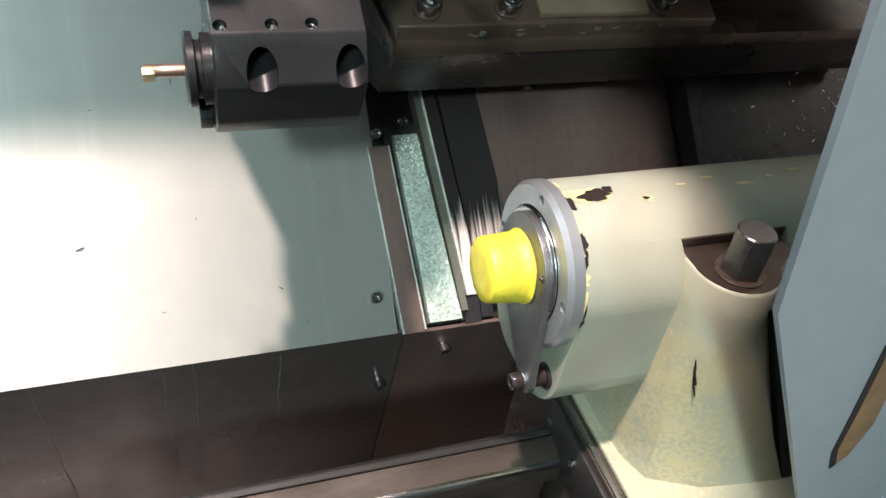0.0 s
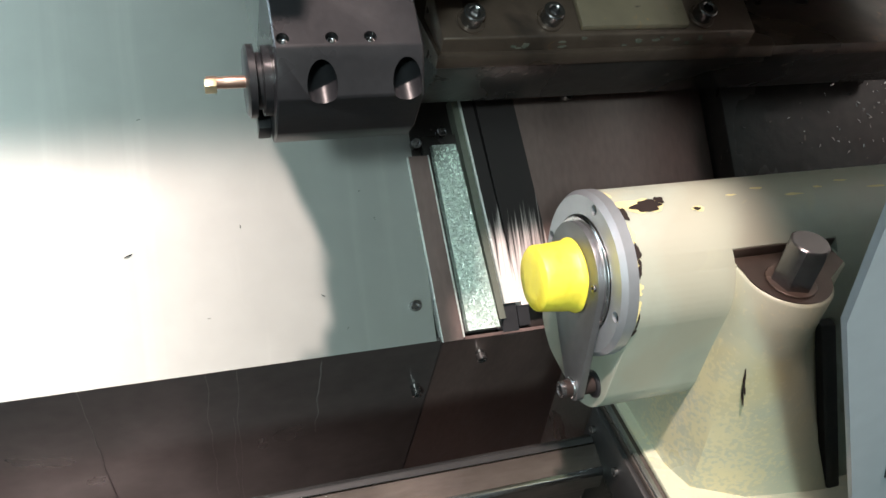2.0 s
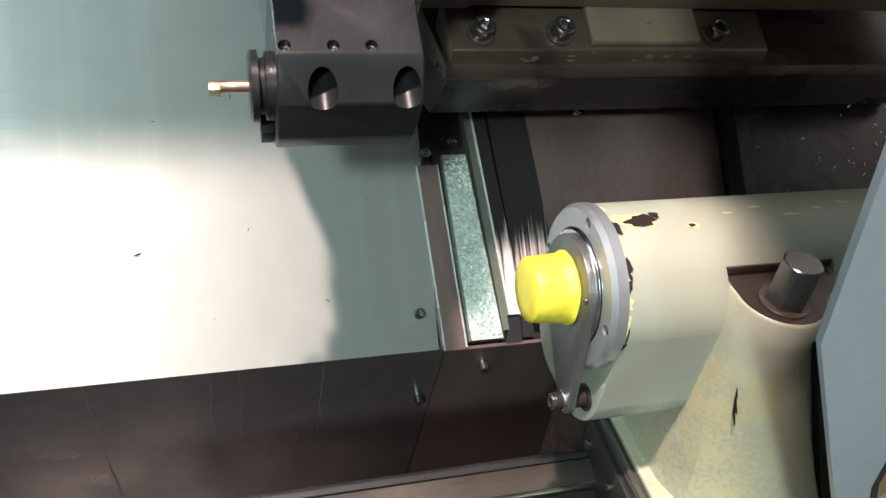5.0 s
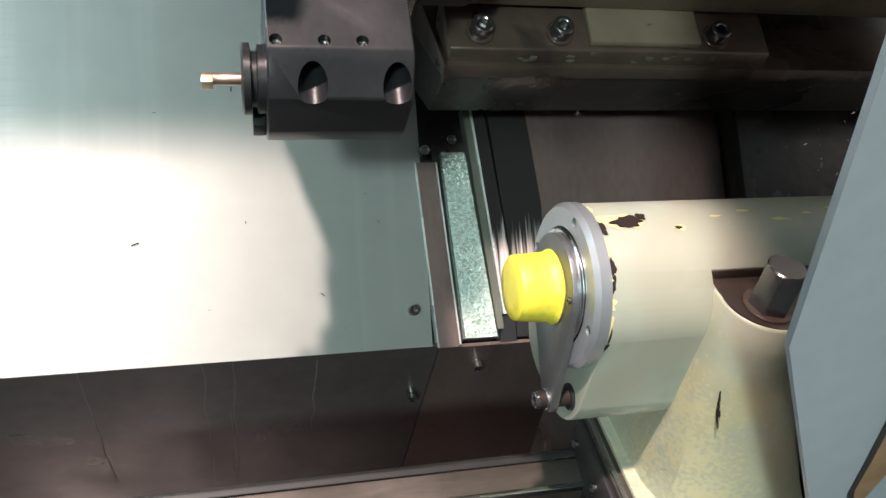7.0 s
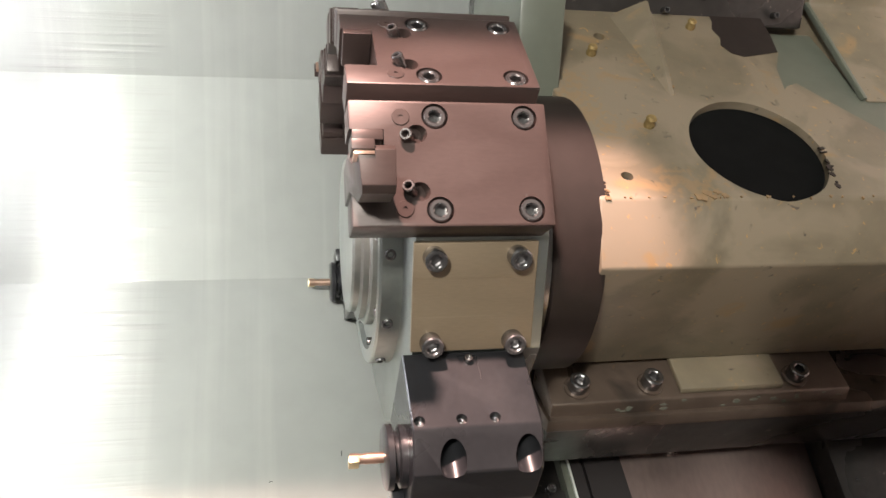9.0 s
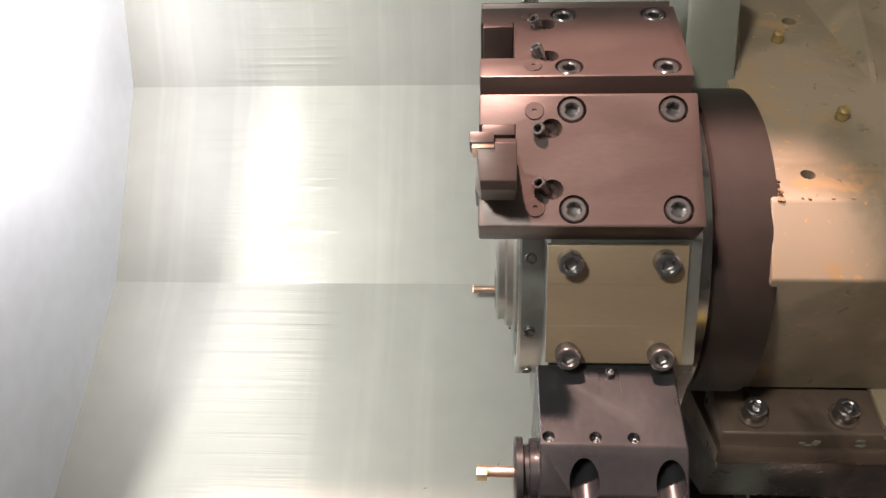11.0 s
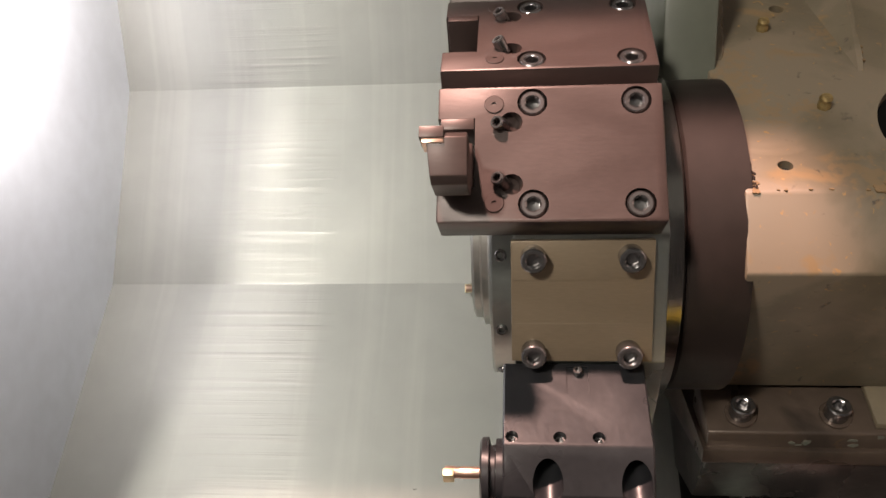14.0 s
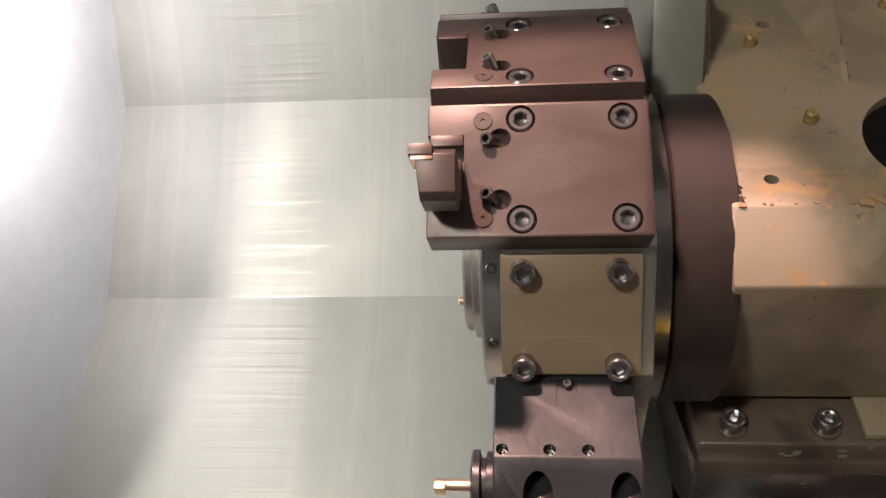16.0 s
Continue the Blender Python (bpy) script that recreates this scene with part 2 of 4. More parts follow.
def wiped_glare_material():
    """Bare brown steel, painted pale for the lamp glare low down, with a black oil film, wiped off towards the lower
    end in long brush streaks.
    """
    m = material("wiped_oil_and_glare", (0.78, 0.70, 0.66), 0.34, 0.2, 0.10, 60, 0.05)
    nt = m.node_tree
    b = nt.nodes["Principled BSDF"]
    co = next(n for n in nt.nodes if n.type == "TEX_COORD")
    mp = nt.nodes.new("ShaderNodeMapping")
    mp.inputs["Scale"].default_value = (330, 9, 9)
    mp.inputs["Rotation"].default_value = (0, 0, radians(-6))
    n = nt.nodes.new("ShaderNodeTexNoise")
    n.inputs["Scale"].default_value, n.inputs["Detail"].default_value = 1.0, 5
    nt.links.new(co.outputs["Object"], mp.inputs["Vector"])
    nt.links.new(mp.outputs["Vector"], n.inputs["Vector"])
    sep = nt.nodes.new("ShaderNodeSeparateXYZ")
    nt.links.new(co.outputs["Object"], sep.inputs[0])
    jag = nt.nodes.new("ShaderNodeMath")
    jag.operation = "MULTIPLY_ADD"
    nt.links.new(n.outputs["Fac"], jag.inputs[0])
    jag.inputs[1].default_value = 0.22
    nt.links.new(sep.outputs["Y"], jag.inputs[2])
    r = nt.nodes.new("ShaderNodeMapRange")
    r.inputs["From Min"].default_value, r.inputs["From Max"].default_value = 0.172, 0.232
    nt.links.new(jag.outputs[0], r.inputs["Value"])
    mix = nt.nodes.new("ShaderNodeMix")
    mix.data_type = "RGBA"
    nt.links.new(r.outputs["Result"], mix.inputs["Factor"])
    nt.links.new(b.inputs["Base Color"].links[0].from_socket, mix.inputs["A"])
    mix.inputs["B"].default_value = (0.022, 0.018, 0.018, 1)
    nt.links.new(mix.outputs["Result"], b.inputs["Base Color"])
    return m


M_WIPED_GLARE = wiped_glare_material()
M_ARM = material("dark_grey_arm_steel", (0.20, 0.205, 0.21), 0.38, 0.8, 0.08, 120, 0.04)
M_PRIMER = material("yellow_primer", (0.62, 0.54, 0.26), 0.5, 0.0, 0.12, 120, 0.1)
M_STAINED = material("oil_stained_brown_casting", (0.105, 0.074, 0.058), 0.30, 0.4, 0.2, 45, 0.15, spots=[(9, 0.52, (0.055, 0.040, 0.033)), (42, 0.66, (0.17, 0.10, 0.055))], spot_width=0.10)
M_RUST = material("rusty_door_edge", (0.24, 0.15, 0.08), 0.6, 0.2, 0.3, 60, 0.3)
M_BRASS = material("dirty_brass", (0.30, 0.205, 0.085), 0.55, 0.5, 0.35, 260, 0.8)
M_RUBBER = material("black_rubber", (0.02, 0.02, 0.02), 0.5, 0.0, 0.2, 80, 0.1)
M_CHIPS = material("wet_green_swarf", (0.58, 0.68, 0.61), 0.22, 0.45, 0.4, 220, 1.0)
M_COPPER = material("copper_toned_shank", (0.55, 0.36, 0.28), 0.3, 0.9, 0.1, 100, 0.05)
M_GOLD = material("coated_carbide", (0.66, 0.55, 0.34), 0.35, 0.6, 0.15, 150, 0.1)
M_ROOF = material("enclosure_sheet", (0.45, 0.46, 0.45), 0.6, 0.0, 0.08, 30, 0.05)
# near-black without sheen: the shade inside a deep bore, put into the colour
M_BORE_SHADE = material("bore_shade_black", (0.005, 0.005, 0.005), 0.95, 0.0, 0.2, 60, 0.1)
M_BORE_SHADE.node_tree.nodes["Principled BSDF"].inputs["Specular IOR Level"].default_value = 0.05


# ---------- mesh tools ----------
def finish(bm, sharp=35):
    bmesh.ops.recalc_face_normals(bm, faces=bm.faces[:])
    for e in bm.edges:
        e.smooth = len(e.link_faces) == 2 and e.calc_face_angle(0) < radians(sharp)
    for f in bm.faces:
        f.smooth = True
    return bm


def part(name, bm, mat, parent=None, label="", m=None):
    """Links a bmesh (or a ready mesh) as one mesh object, under a thing or part."""
    if isinstance(bm, bmesh.types.BMesh):
        me = bpy.data.meshes.new(name)
        finish(bm).to_mesh(me)
        bm.free()
    else:
        me = bm
    if not me.materials:
        me.materials.append(mat)
    ob = new(name, me)
    if parent:
        ob.parent = parent
    if m is not None:
        ob.matrix_basis = m
    if label:
        tagged(ob, label)
    return ob


def empty(name, m, label, category, group="", kind=""):
    ob = new(name)
    ob.empty_display_size = 0.02
    ob.matrix_basis = m
    return tagged(ob, label, category, group, kind)


def thing(ob, label, category, group="", kind=""):
    return tagged(ob, label, category, group, kind)


def box(x0, x1, y0, y1, z0, z1, bevel=0.0, seg=2):
    bm = bmesh.new()
    bmesh.ops.create_cube(bm, size=1)
    for v in bm.verts:
        v.co = Vector((x0 if v.co.x < 0 else x1, y0 if v.co.y < 0 else y1, z0 if v.co.z < 0 else z1))
    if bevel:
        bmesh.ops.bevel(bm, geom=bm.edges[:], offset=bevel, segments=seg, affect="EDGES", profile=0.5)
    return bm


def prism(profile, x0, x1, bevel=0.0, seg=2):
    """A profile of (y, z) points drawn along x."""
    bm = bmesh.new()
    a = [bm.verts.new((x0, y, z)) for y, z in profile]
    b = [bm.verts.new((x1, y, z)) for y, z in profile]
    n = len(profile)
    bm.faces.new(a)
    bm.faces.new(b[::-1])
    for i in range(n):
        bm.faces.new((a[i], b[i], b[(i + 1) % n], a[(i + 1) % n]))
    bmesh.ops.recalc_face_normals(bm, faces=bm.faces[:])
    if bevel:
        bmesh.ops.bevel(bm, geom=bm.edges[:], offset=bevel, segments=seg, affect="EDGES", profile=0.5)
    return bm


def revolve(profile, seg=48, hexed=()):
    """A profile of (radius, height) points turned about z; rings whose index is in hexed become hexagons."""
    bm = bmesh.new()
    rings = []
    for i, (r, z) in enumerate(profile):
        if r < 1e-6:
            rings.append([bm.verts.new((0, 0, z))])
            continue
        ring = []
        for k in range(seg):
            a = 2 * math.pi * k / seg
            q = r
            if i in hexed:
                h = (a + math.pi / 6) % (math.pi / 3) - math.pi / 6
                q = r * math.cos(math.pi / 6) / math.cos(h)
            ring.append(bm.verts.new((q * math.cos(a), q * math.sin(a), z)))
        rings.append(ring)
    for p, q in zip(rings, rings[1:]):
        for k in range(seg):
            j = (k + 1) % seg
            if len(p) == 1 and len(q) == 1:
                continue
            if len(p) == 1:
                bm.faces.new((p[0], q[k], q[j]))
            elif len(q) == 1:
                bm.faces.new((p[k], p[j], q[0]))
            else:
                bm.faces.new((p[k], p[j], q[j], q[k]))
    return bm


def tube(r, length, bevel=0.001, seg=32):
    return revolve([(0, 0), (r - bevel, 0), (r, bevel), (r, length - bevel), (r - bevel, length), (0, length)], seg)


def joined(*bms):
    out = bmesh.new()
    for b in bms:
        me = bpy.data.meshes.new("tmp")
        b.to_mesh(me)
        b.free()
        out.from_mesh(me)
        bpy.data.meshes.remove(me)
    return out


def moved(bm, m):
    bm.transform(m)
    return bm


def carved(bm, cutters):
    """The solid with the cutters taken out of it, as a ready mesh."""
    obs = []
    for b in (bm, *cutters):
        me = bpy.data.meshes.new("tmp")
        bmesh.ops.recalc_face_normals(b, faces=b.faces[:])
        b.to_mesh(me)
        b.free()
        obs.append(new("tmp", me))
    for c in obs[1:]:
        mod = obs[0].modifiers.new("cut", "BOOLEAN")
        mod.operation, mod.object, mod.solver = "DIFFERENCE", c, "EXACT"
    dg = bpy.context.evaluated_depsgraph_get()
    dg.update()
    me = bpy.data.meshes.new_from_object(obs[0].evaluated_get(dg))
    for o in obs:
        old = o.data
        bpy.data.objects.remove(o)
        bpy.data.meshes.remove(old)
    out = bmesh.new()
    out.from_mesh(me)
    bpy.data.meshes.remove(me)
    return out


def worn_outline(a, c, n=56, rough=0.05, seed=3):
    """An irregular rounded outline: an ellipse with a few random waves."""
    rnd = random.Random(seed)
    waves = [(k, rnd.uniform(0.5, 1.0) / k ** 0.6, rnd.uniform(0, 6.28)) for k in (2, 3, 4, 6, 9)]
    out = []
    for i in range(n):
        t = 2 * math.pi * i / n
        q = 1 + rough * sum(w * math.sin(k * t + p) for k, w, p in waves)
        out.append((a * q * math.cos(t), c * q * math.sin(t)))
    return out


def plug_of(outline, z0, z1):
    bm = bmesh.new()
    a = [bm.verts.new((x, y, z0)) for x, y in outline]
    c = [bm.verts.new((x, y, z1)) for x, y in outline]
    bm.faces.new(a[::-1])
    bm.faces.new(c)
    for k in range(len(a)):
        bm.faces.new((a[k], a[(k + 1) % len(a)], c[(k + 1) % len(a)], c[k]))
    return bm


def screw_mesh(r, h, washer=0.0):
    """Socket head cap screw head, standing on z = 0, with a hexagon socket."""
    s = r * 0.56
    prof = [(r, 0), (r, h - r * 0.12), (r * 0.88, h), (s * 1.12, h), (s, h - r * 0.1), (s, h * 0.35), (0, h * 0.3)]
    bm = revolve(prof, 36, hexed=(4, 5))
    me = bpy.data.meshes.new("socket_screw")
    finish(bm, 30).to_mesh(me)
    bm.free()
    me.materials.append(M_SCREW)
    return me


ALONG_X = Matrix.Rotation(radians(90), 4, "Y")      # z axis turned to +x
BACK_X = Matrix.Rotation(radians(-90), 4, "Y")      # z axis turned to -x


def at(x, y, z):
    return Matrix.Translation((x, y, z))


def along(p, d):
    """A pose at p whose z axis points along d."""
    return Matrix.Translation(p) @ Vector(d).to_track_quat("Z", "Y").to_matrix().to_4x4()


# ---------- the sheet covers ----------
F1, F2, F3, F4 = (0.5015, 1.4820), (0.3872, 1.2500), (0.0165, 0.9060), (0.093, 0.545)
XL, XR = -0.525, 1.15
SLOPE = (Vector((0, F2[0] - F3[0], F2[1] - F3[1]))).normalized()
OUT = Vector((0, -SLOPE.z, SLOPE.y))


def sheet(p, q, x0, x1, thick=0.004):
    """A flat sheet between two (y, z) lines, its face on them and its thickness behind."""
    d = Vector((q[0] - p[0], q[1] - p[1])).normalized()
    n = Vector((d.y, -d.x)) * thick
    return prism([p, q, (q[0] + n.x, q[1] + n.y), (p[0] + n.x, p[1] + n.y)], x0, x1)


thing(part("wall_rear_lower", sheet(F3, F2, XL, 0.152), M_COVER), "sloping satin steel way cover with drip stains", "sheet cover", kind="structure")
thing(part("wall_rear_middle", sheet(F2, F1, XL, XR), M_COVER), "steep satin steel rear cover with scratches", "sheet cover", kind="structure")
thing(part("wall_rear_upper", sheet(F1, (0.50, 2.2), XL, XR), M_COVER), "upright dim steel rear wall above the covers", "wall", kind="structure")
thing(part("wall_apron_dark", sheet(F4, F3, XL, 0.158), M_DARKSHEET), "dark oiled apron sheet below the cover fold", "sheet cover", kind="structure")
thing(part("wall_apron_brown", sheet(F4, (F3[0], F3[1] - 0.004), 0.160, XR), M_BROWNSHEET), "brown stained apron sheet", "sheet cover", kind="structure")
thing(part("wall_headstock", box(XL - 0.02, XL, -0.10, 0.6, 0.3, 2.22), M_WALL), "pale satin steel headstock wall", "wall", kind="structure")
thing(part("wall_end", box(XR, XR + 0.02, -0.62, 0.6, 0.3, 2.22), M_ROOF), "plain enclosure end wall", "wall", kind="structure")
thing(part("ceiling", box(XL - 0.02, 0.45, -0.064, 0.6, 2.2, 2.22), M_ROOF), "plain sheet roof over the rear of the enclosure", "ceiling", kind="structure")
thing(part("floor", box(XL - 0.02, XR + 0.02, -0.62, 0.6, 0.28, 0.30), M_GRIME), "dark oily chip tray at the bottom", "floor", kind="structure")
thing(part("wall_front_low", box(XL - 0.02, XR + 0.02, -0.64, -0.62, 0.28, 0.95), M_ROOF), "plain front sill of the enclosure", "wall", kind="structure")
thing(part("wall_rear_lower_right", sheet((F3[0] + 0.016, F3[1] - 0.022), (F2[0] + 0.016, F2[1] - 0.022), 0.1525, XR), M_GRIME), "dark oily bed behind the way covers", "bed", kind="structure")


def on_slope(s, x=0.0, up=0.0):
    """A point on the lower cover's plane: s metres up the slope from the fold."""
    return Vector((x, F3[0], F3[1])) + SLOPE * s + OUT * up


SLOPE_M = Matrix.Translation((0, F3[0], F3[1])) @ Matrix(((1, 0, 0, 0), (0, SLOPE.y, OUT.y, 0), (0, SLOPE.z, OUT.z, 0), (0, 0, 0, 1)))

# way-cover strips beside the cover: x, slope and height are local
way = empty("way_cover", SLOPE_M, "oily steel way cover strips with a swarf-filled groove", "way cover")


def strip(x0, x1, top0, top1, s0, s1, z0, z1):
    """A strip of the way cover between two slightly converging edges."""
    return plug_of([(x0, s0), (x1, s0), (top1, s1), (top0, s1)], z0, z1)


part("lip_edge", strip(0.1570, 0.1586, 0.1457, 0.1471, -0.002, 0.200, -0.01, 0.0030), M_EDGE, way, "bright steel edge")
part("lip", strip(0.1587, 0.1812, 0.1472, 0.1687, -0.002, 0.200, -0.01, 0.0022), M_BROWNSHEET, way, "brown steel lip")
part("lip_edge", strip(0.1813, 0.1828, 0.1688, 0.1701, 0.000, 0.200, -0.02, 0.0034), M_EDGE, way, "bright steel edge")
part("groove_floor", strip(0.180, 0.236, 0.168, 0.218, 0.004, 0.225, -0.022, -0.012), M_GRIME, way)
part("swarf_bed", strip(0.1895, 0.226, 0.1770, 0.2045, 0.006, 0.212, -0.012, -0.0025), M_CHIPS, way, "wet glittering green swarf")
part("rail_wall", strip(0.2262, 0.2335, 0.2050, 0.2125, 0.014, 0.262, -0.02, -0.0010), M_OLIVE, way)
part("rail_edge", strip(0.2336, 0.2362, 0.2126, 0.2148, 0.030, 0.262, -0.02, 0.0012), M_EDGE, way, "bright worn rail edge")
part("rail", strip(0.2363, 0.2530, 0.2149, 0.2290, 0.030, 0.262, -0.02, 0.0002), M_WIPED_GLARE, way, "oily brown steel rail with pale glare painted low down")
part("wiped_glare_strip", strip(0.2532, 0.3010, 0.2292, 0.2740, 0.026, 0.300, -0.02, 0.0008), M_WIPED_GLARE, way, "black oily strip with wiped streaks and painted pale glare")
part("brown_sheet", strip(0.3012, 0.5250, 0.2742, 0.5250, -0.01, 0.300, -0.02, 0.000), M_BROWNSHEET, way, "brown stained steel sheet")
part("rail_foot", joined(strip(0.2285, 0.2480, 0.2345, 0.2480, -0.004, 0.0295, -0.02, -0.004), strip(0.2485, 0.262, 0.2485, 0.262, 0.004, 0.0255, -0.02, -0.002)), M_OXIDE, way, "dark notched rail end")
part("end_box", box(0.528, 1.14, -0.05, 0.42, -0.02, 0.035, 0.003), M_GRIME, way, "black oily cover strewn with swarf")

# ---------- turret ----------
CY, CZ = 0.158, 1.368
STEP = 30.0


def station(angle):
    """Station pose on the turret: local x along the spindle, y along the rim upwards, z outwards from the turret's axis."""
    a = radians(angle)
    return Matrix(((1, 0, 0, 0), (0, math.sin(a), -math.cos(a), CY), (0, math.cos(a), math.sin(a), CZ), (0, 0, 0, 1)))


SCREW12 = screw_mesh(0.0085, 0.012)
SCREW8 = screw_mesh(0.0058, 0.008)
SCREW6 = screw_mesh(0.0046, 0.006)

turret = empty("tool_turret", at(0, CY, CZ), "large steel tool turret with twelve stations", "turret")
flat = 0.172
poly = [(flat / math.cos(radians(STEP / 2)) * -math.cos(radians(30 + STEP * (k + 0.5))), flat / math.cos(radians(STEP / 2)) * math.sin(radians(30 + STEP * (k + 0.5)))) for k in range(12)]
part("disc", prism(poly, -0.013, 0.090, 0.0015), M_GREYSTEEL, turret)
part("front_ring", moved(revolve([(0.06, 0), (0.120, 0), (0.120, 0.017), (0.1185, 0.019), (0.107, 0.019), (0.106, 0.014), (0.094, 0.014), (0.06, 0.014)], 96), at(-0.013, 0, 0) @ BACK_X), M_HUB, turret, "grey turned front ring")
part("front_hub", moved(revolve([(0, 0), (0.084, 0), (0.084, 0.020), (0.082, 0.022), (0.078, 0.022), (0.078, 0.027), (0.072, 0.029), (0.072, 0.034), (0.070, 0.036), (0, 0.036)], 96), at(-0.013, 0, 0) @ BACK_X), M_HUB, turret, "stepped grey front hub")
for k in range(12):
    a = radians(8 + 30 * k)
    part("ring_screw", SCREW6, M_SCREW, turret, m=along((-0.0235, -0.1165 * math.cos(a), 0.1165 * math.sin(a)), (0, -math.cos(a), math.sin(a))))
for k in range(9):
    a = radians(14 + 40 * k)
    part("hub_screw", SCREW6, M_BRIGHT, turret, m=at(-0.027, -0.0995 * math.cos(a), 0.0995 * math.sin(a)) @ BACK_X @ Matrix.Diagonal((0.8, 0.8, 0.8, 1)))
part("polished_ring", moved(revolve([(0.06, 0), (0.137, 0), (0.137, 0.017), (0.134, 0.019), (0.06, 0.019)], 96), at(0.090, 0, 0) @ ALONG_X), M_POLISHED, turret, "dark satin steel ring")
part("housing_ring", moved(revolve([(0.06, 0), (0.131, 0), (0.133, 0.002), (0.133, 0.046), (0.06, 0.046)], 96), at(0.110, 0, 0) @ ALONG_X), M_RING, turret, "dark brown housing ring")


def turning_holder(angle, tool):
    """Bolt-on turning tool holder: a browned block with a slotted end, sunk screws and a clamped bar tool."""
    m = station(angle)
    label = "browned steel turning tool holder with a clamped bar tool" if tool else "browned steel turning tool holder with an empty tool slot"
    h = empty("turning_tool_holder", m, label, "tool holder", "turning tool holders")
    top = 0.204
    body = box(-0.062, 0.084, -0.047, 0.047, 0.1725, top, 0.0016, 2)
    cuts = [moved(tube(0.0098, 0.03, 0.0), at(x, y, top - 0.0125)) for x in (0.0, 0.067) for y in (-0.035, 0.035)]
    cuts.append(box(-0.075, -0.0375, -0.024, 0.0245, 0.165, 0.24))
    cuts += [moved(tube(0.0070, 0.03, 0.0), along((-0.0155, y * 0.0215, top - 0.006), (0.30, 0, 1))) for y in (-1, 1)]
    part("body", carved(body, cuts), M_PLATE, h)
    for x in (0.0, 0.067):
        for y in (-0.035, 0.035):
            part("screw", SCREW12, M_SCREW, h, m=at(x, y, top - 0.0122))
    for y in (-1, 1):
        plug = carved(tube(0.0064, 0.003, 0.0004, 24), [moved(tube(0.0016, 0.01, 0, 8), at(0, 0, 0.001))])
        part("set_plug", plug, M_PLATE, h, m=at(-0.025, y * 0.034, top - 0.0022))
        part("clamp_screw", SCREW8, M_BRIGHT, h, m=along((-0.0185, y * 0.0205, top - 0.004), (-0.45, -0.15 * y, 1)) @ Matrix.Diagonal((0.78, 0.78, 1.5, 1)))
    part("wedge", box(-0.060, -0.038, 0.0165, 0.0242, 0.175, top + 0.001, 0.0006), M_PLATE, h)
    if tool:
        bar = prism([(-0.0235, 0.174), (0.004, 0.174), (0.004, 0.212), (-0.008, 0.222), (-0.008, 0.259), (-0.012, 0.262), (-0.034, 0.257), (-0.038, 0.252), (-0.036, 0.226), (-0.0235, 0.210)], -0.064, -0.0385, 0.0007)
        for v in bar.verts:
            if v.co.z > 0.215 and v.co.x < -0.05:
                v.co.x -= -0.004 + 0.10 * max(0, v.co.y + 0.038)
        t = part("bar_tool", bar, M_PLATE, h, "steel bar tool with carbide tip")
        part("insert", box(-0.0665, -0.0520, -0.0125, -0.0055, 0.247, 0.2635, 0.0004), M_PLATE, t, "carbide insert")
        part("tip_seat", box(-0.0650, -0.0520, -0.0155, -0.0125, 0.247, 0.2625, 0.0003), M_COPPER, t)
    return h


turning_holder(30, True)
turning_holder(60, False)
turning_holder(90, False)
turning_holder(120, False)
turning_holder(150, True)


def blank_plate(angle):
    m = station(angle)
    h = empty("blanking_plate", m, "tan milled steel plate with four socket screws on the turret", "cover plate")
    plate = prism([(-0.043, 0.1722), (0.043, 0.1722), (0.043, 0.1775), (0.0155, 0.1775), (0.0150, 0.17735), (-0.0150, 0.17735), (-0.0155, 0.1775), (-0.043, 0.1775)], -0.015, 0.0800, 0.0006)
    part("plate", plate, M_TAN, h)
    for x in (0.0, 0.0640):
        for y in (-0.0355, 0.0322):
            part("screw", SCREW12, M_SCREW, h, m=at(x, y, 0.1775))
    return h


blank_plate(0)


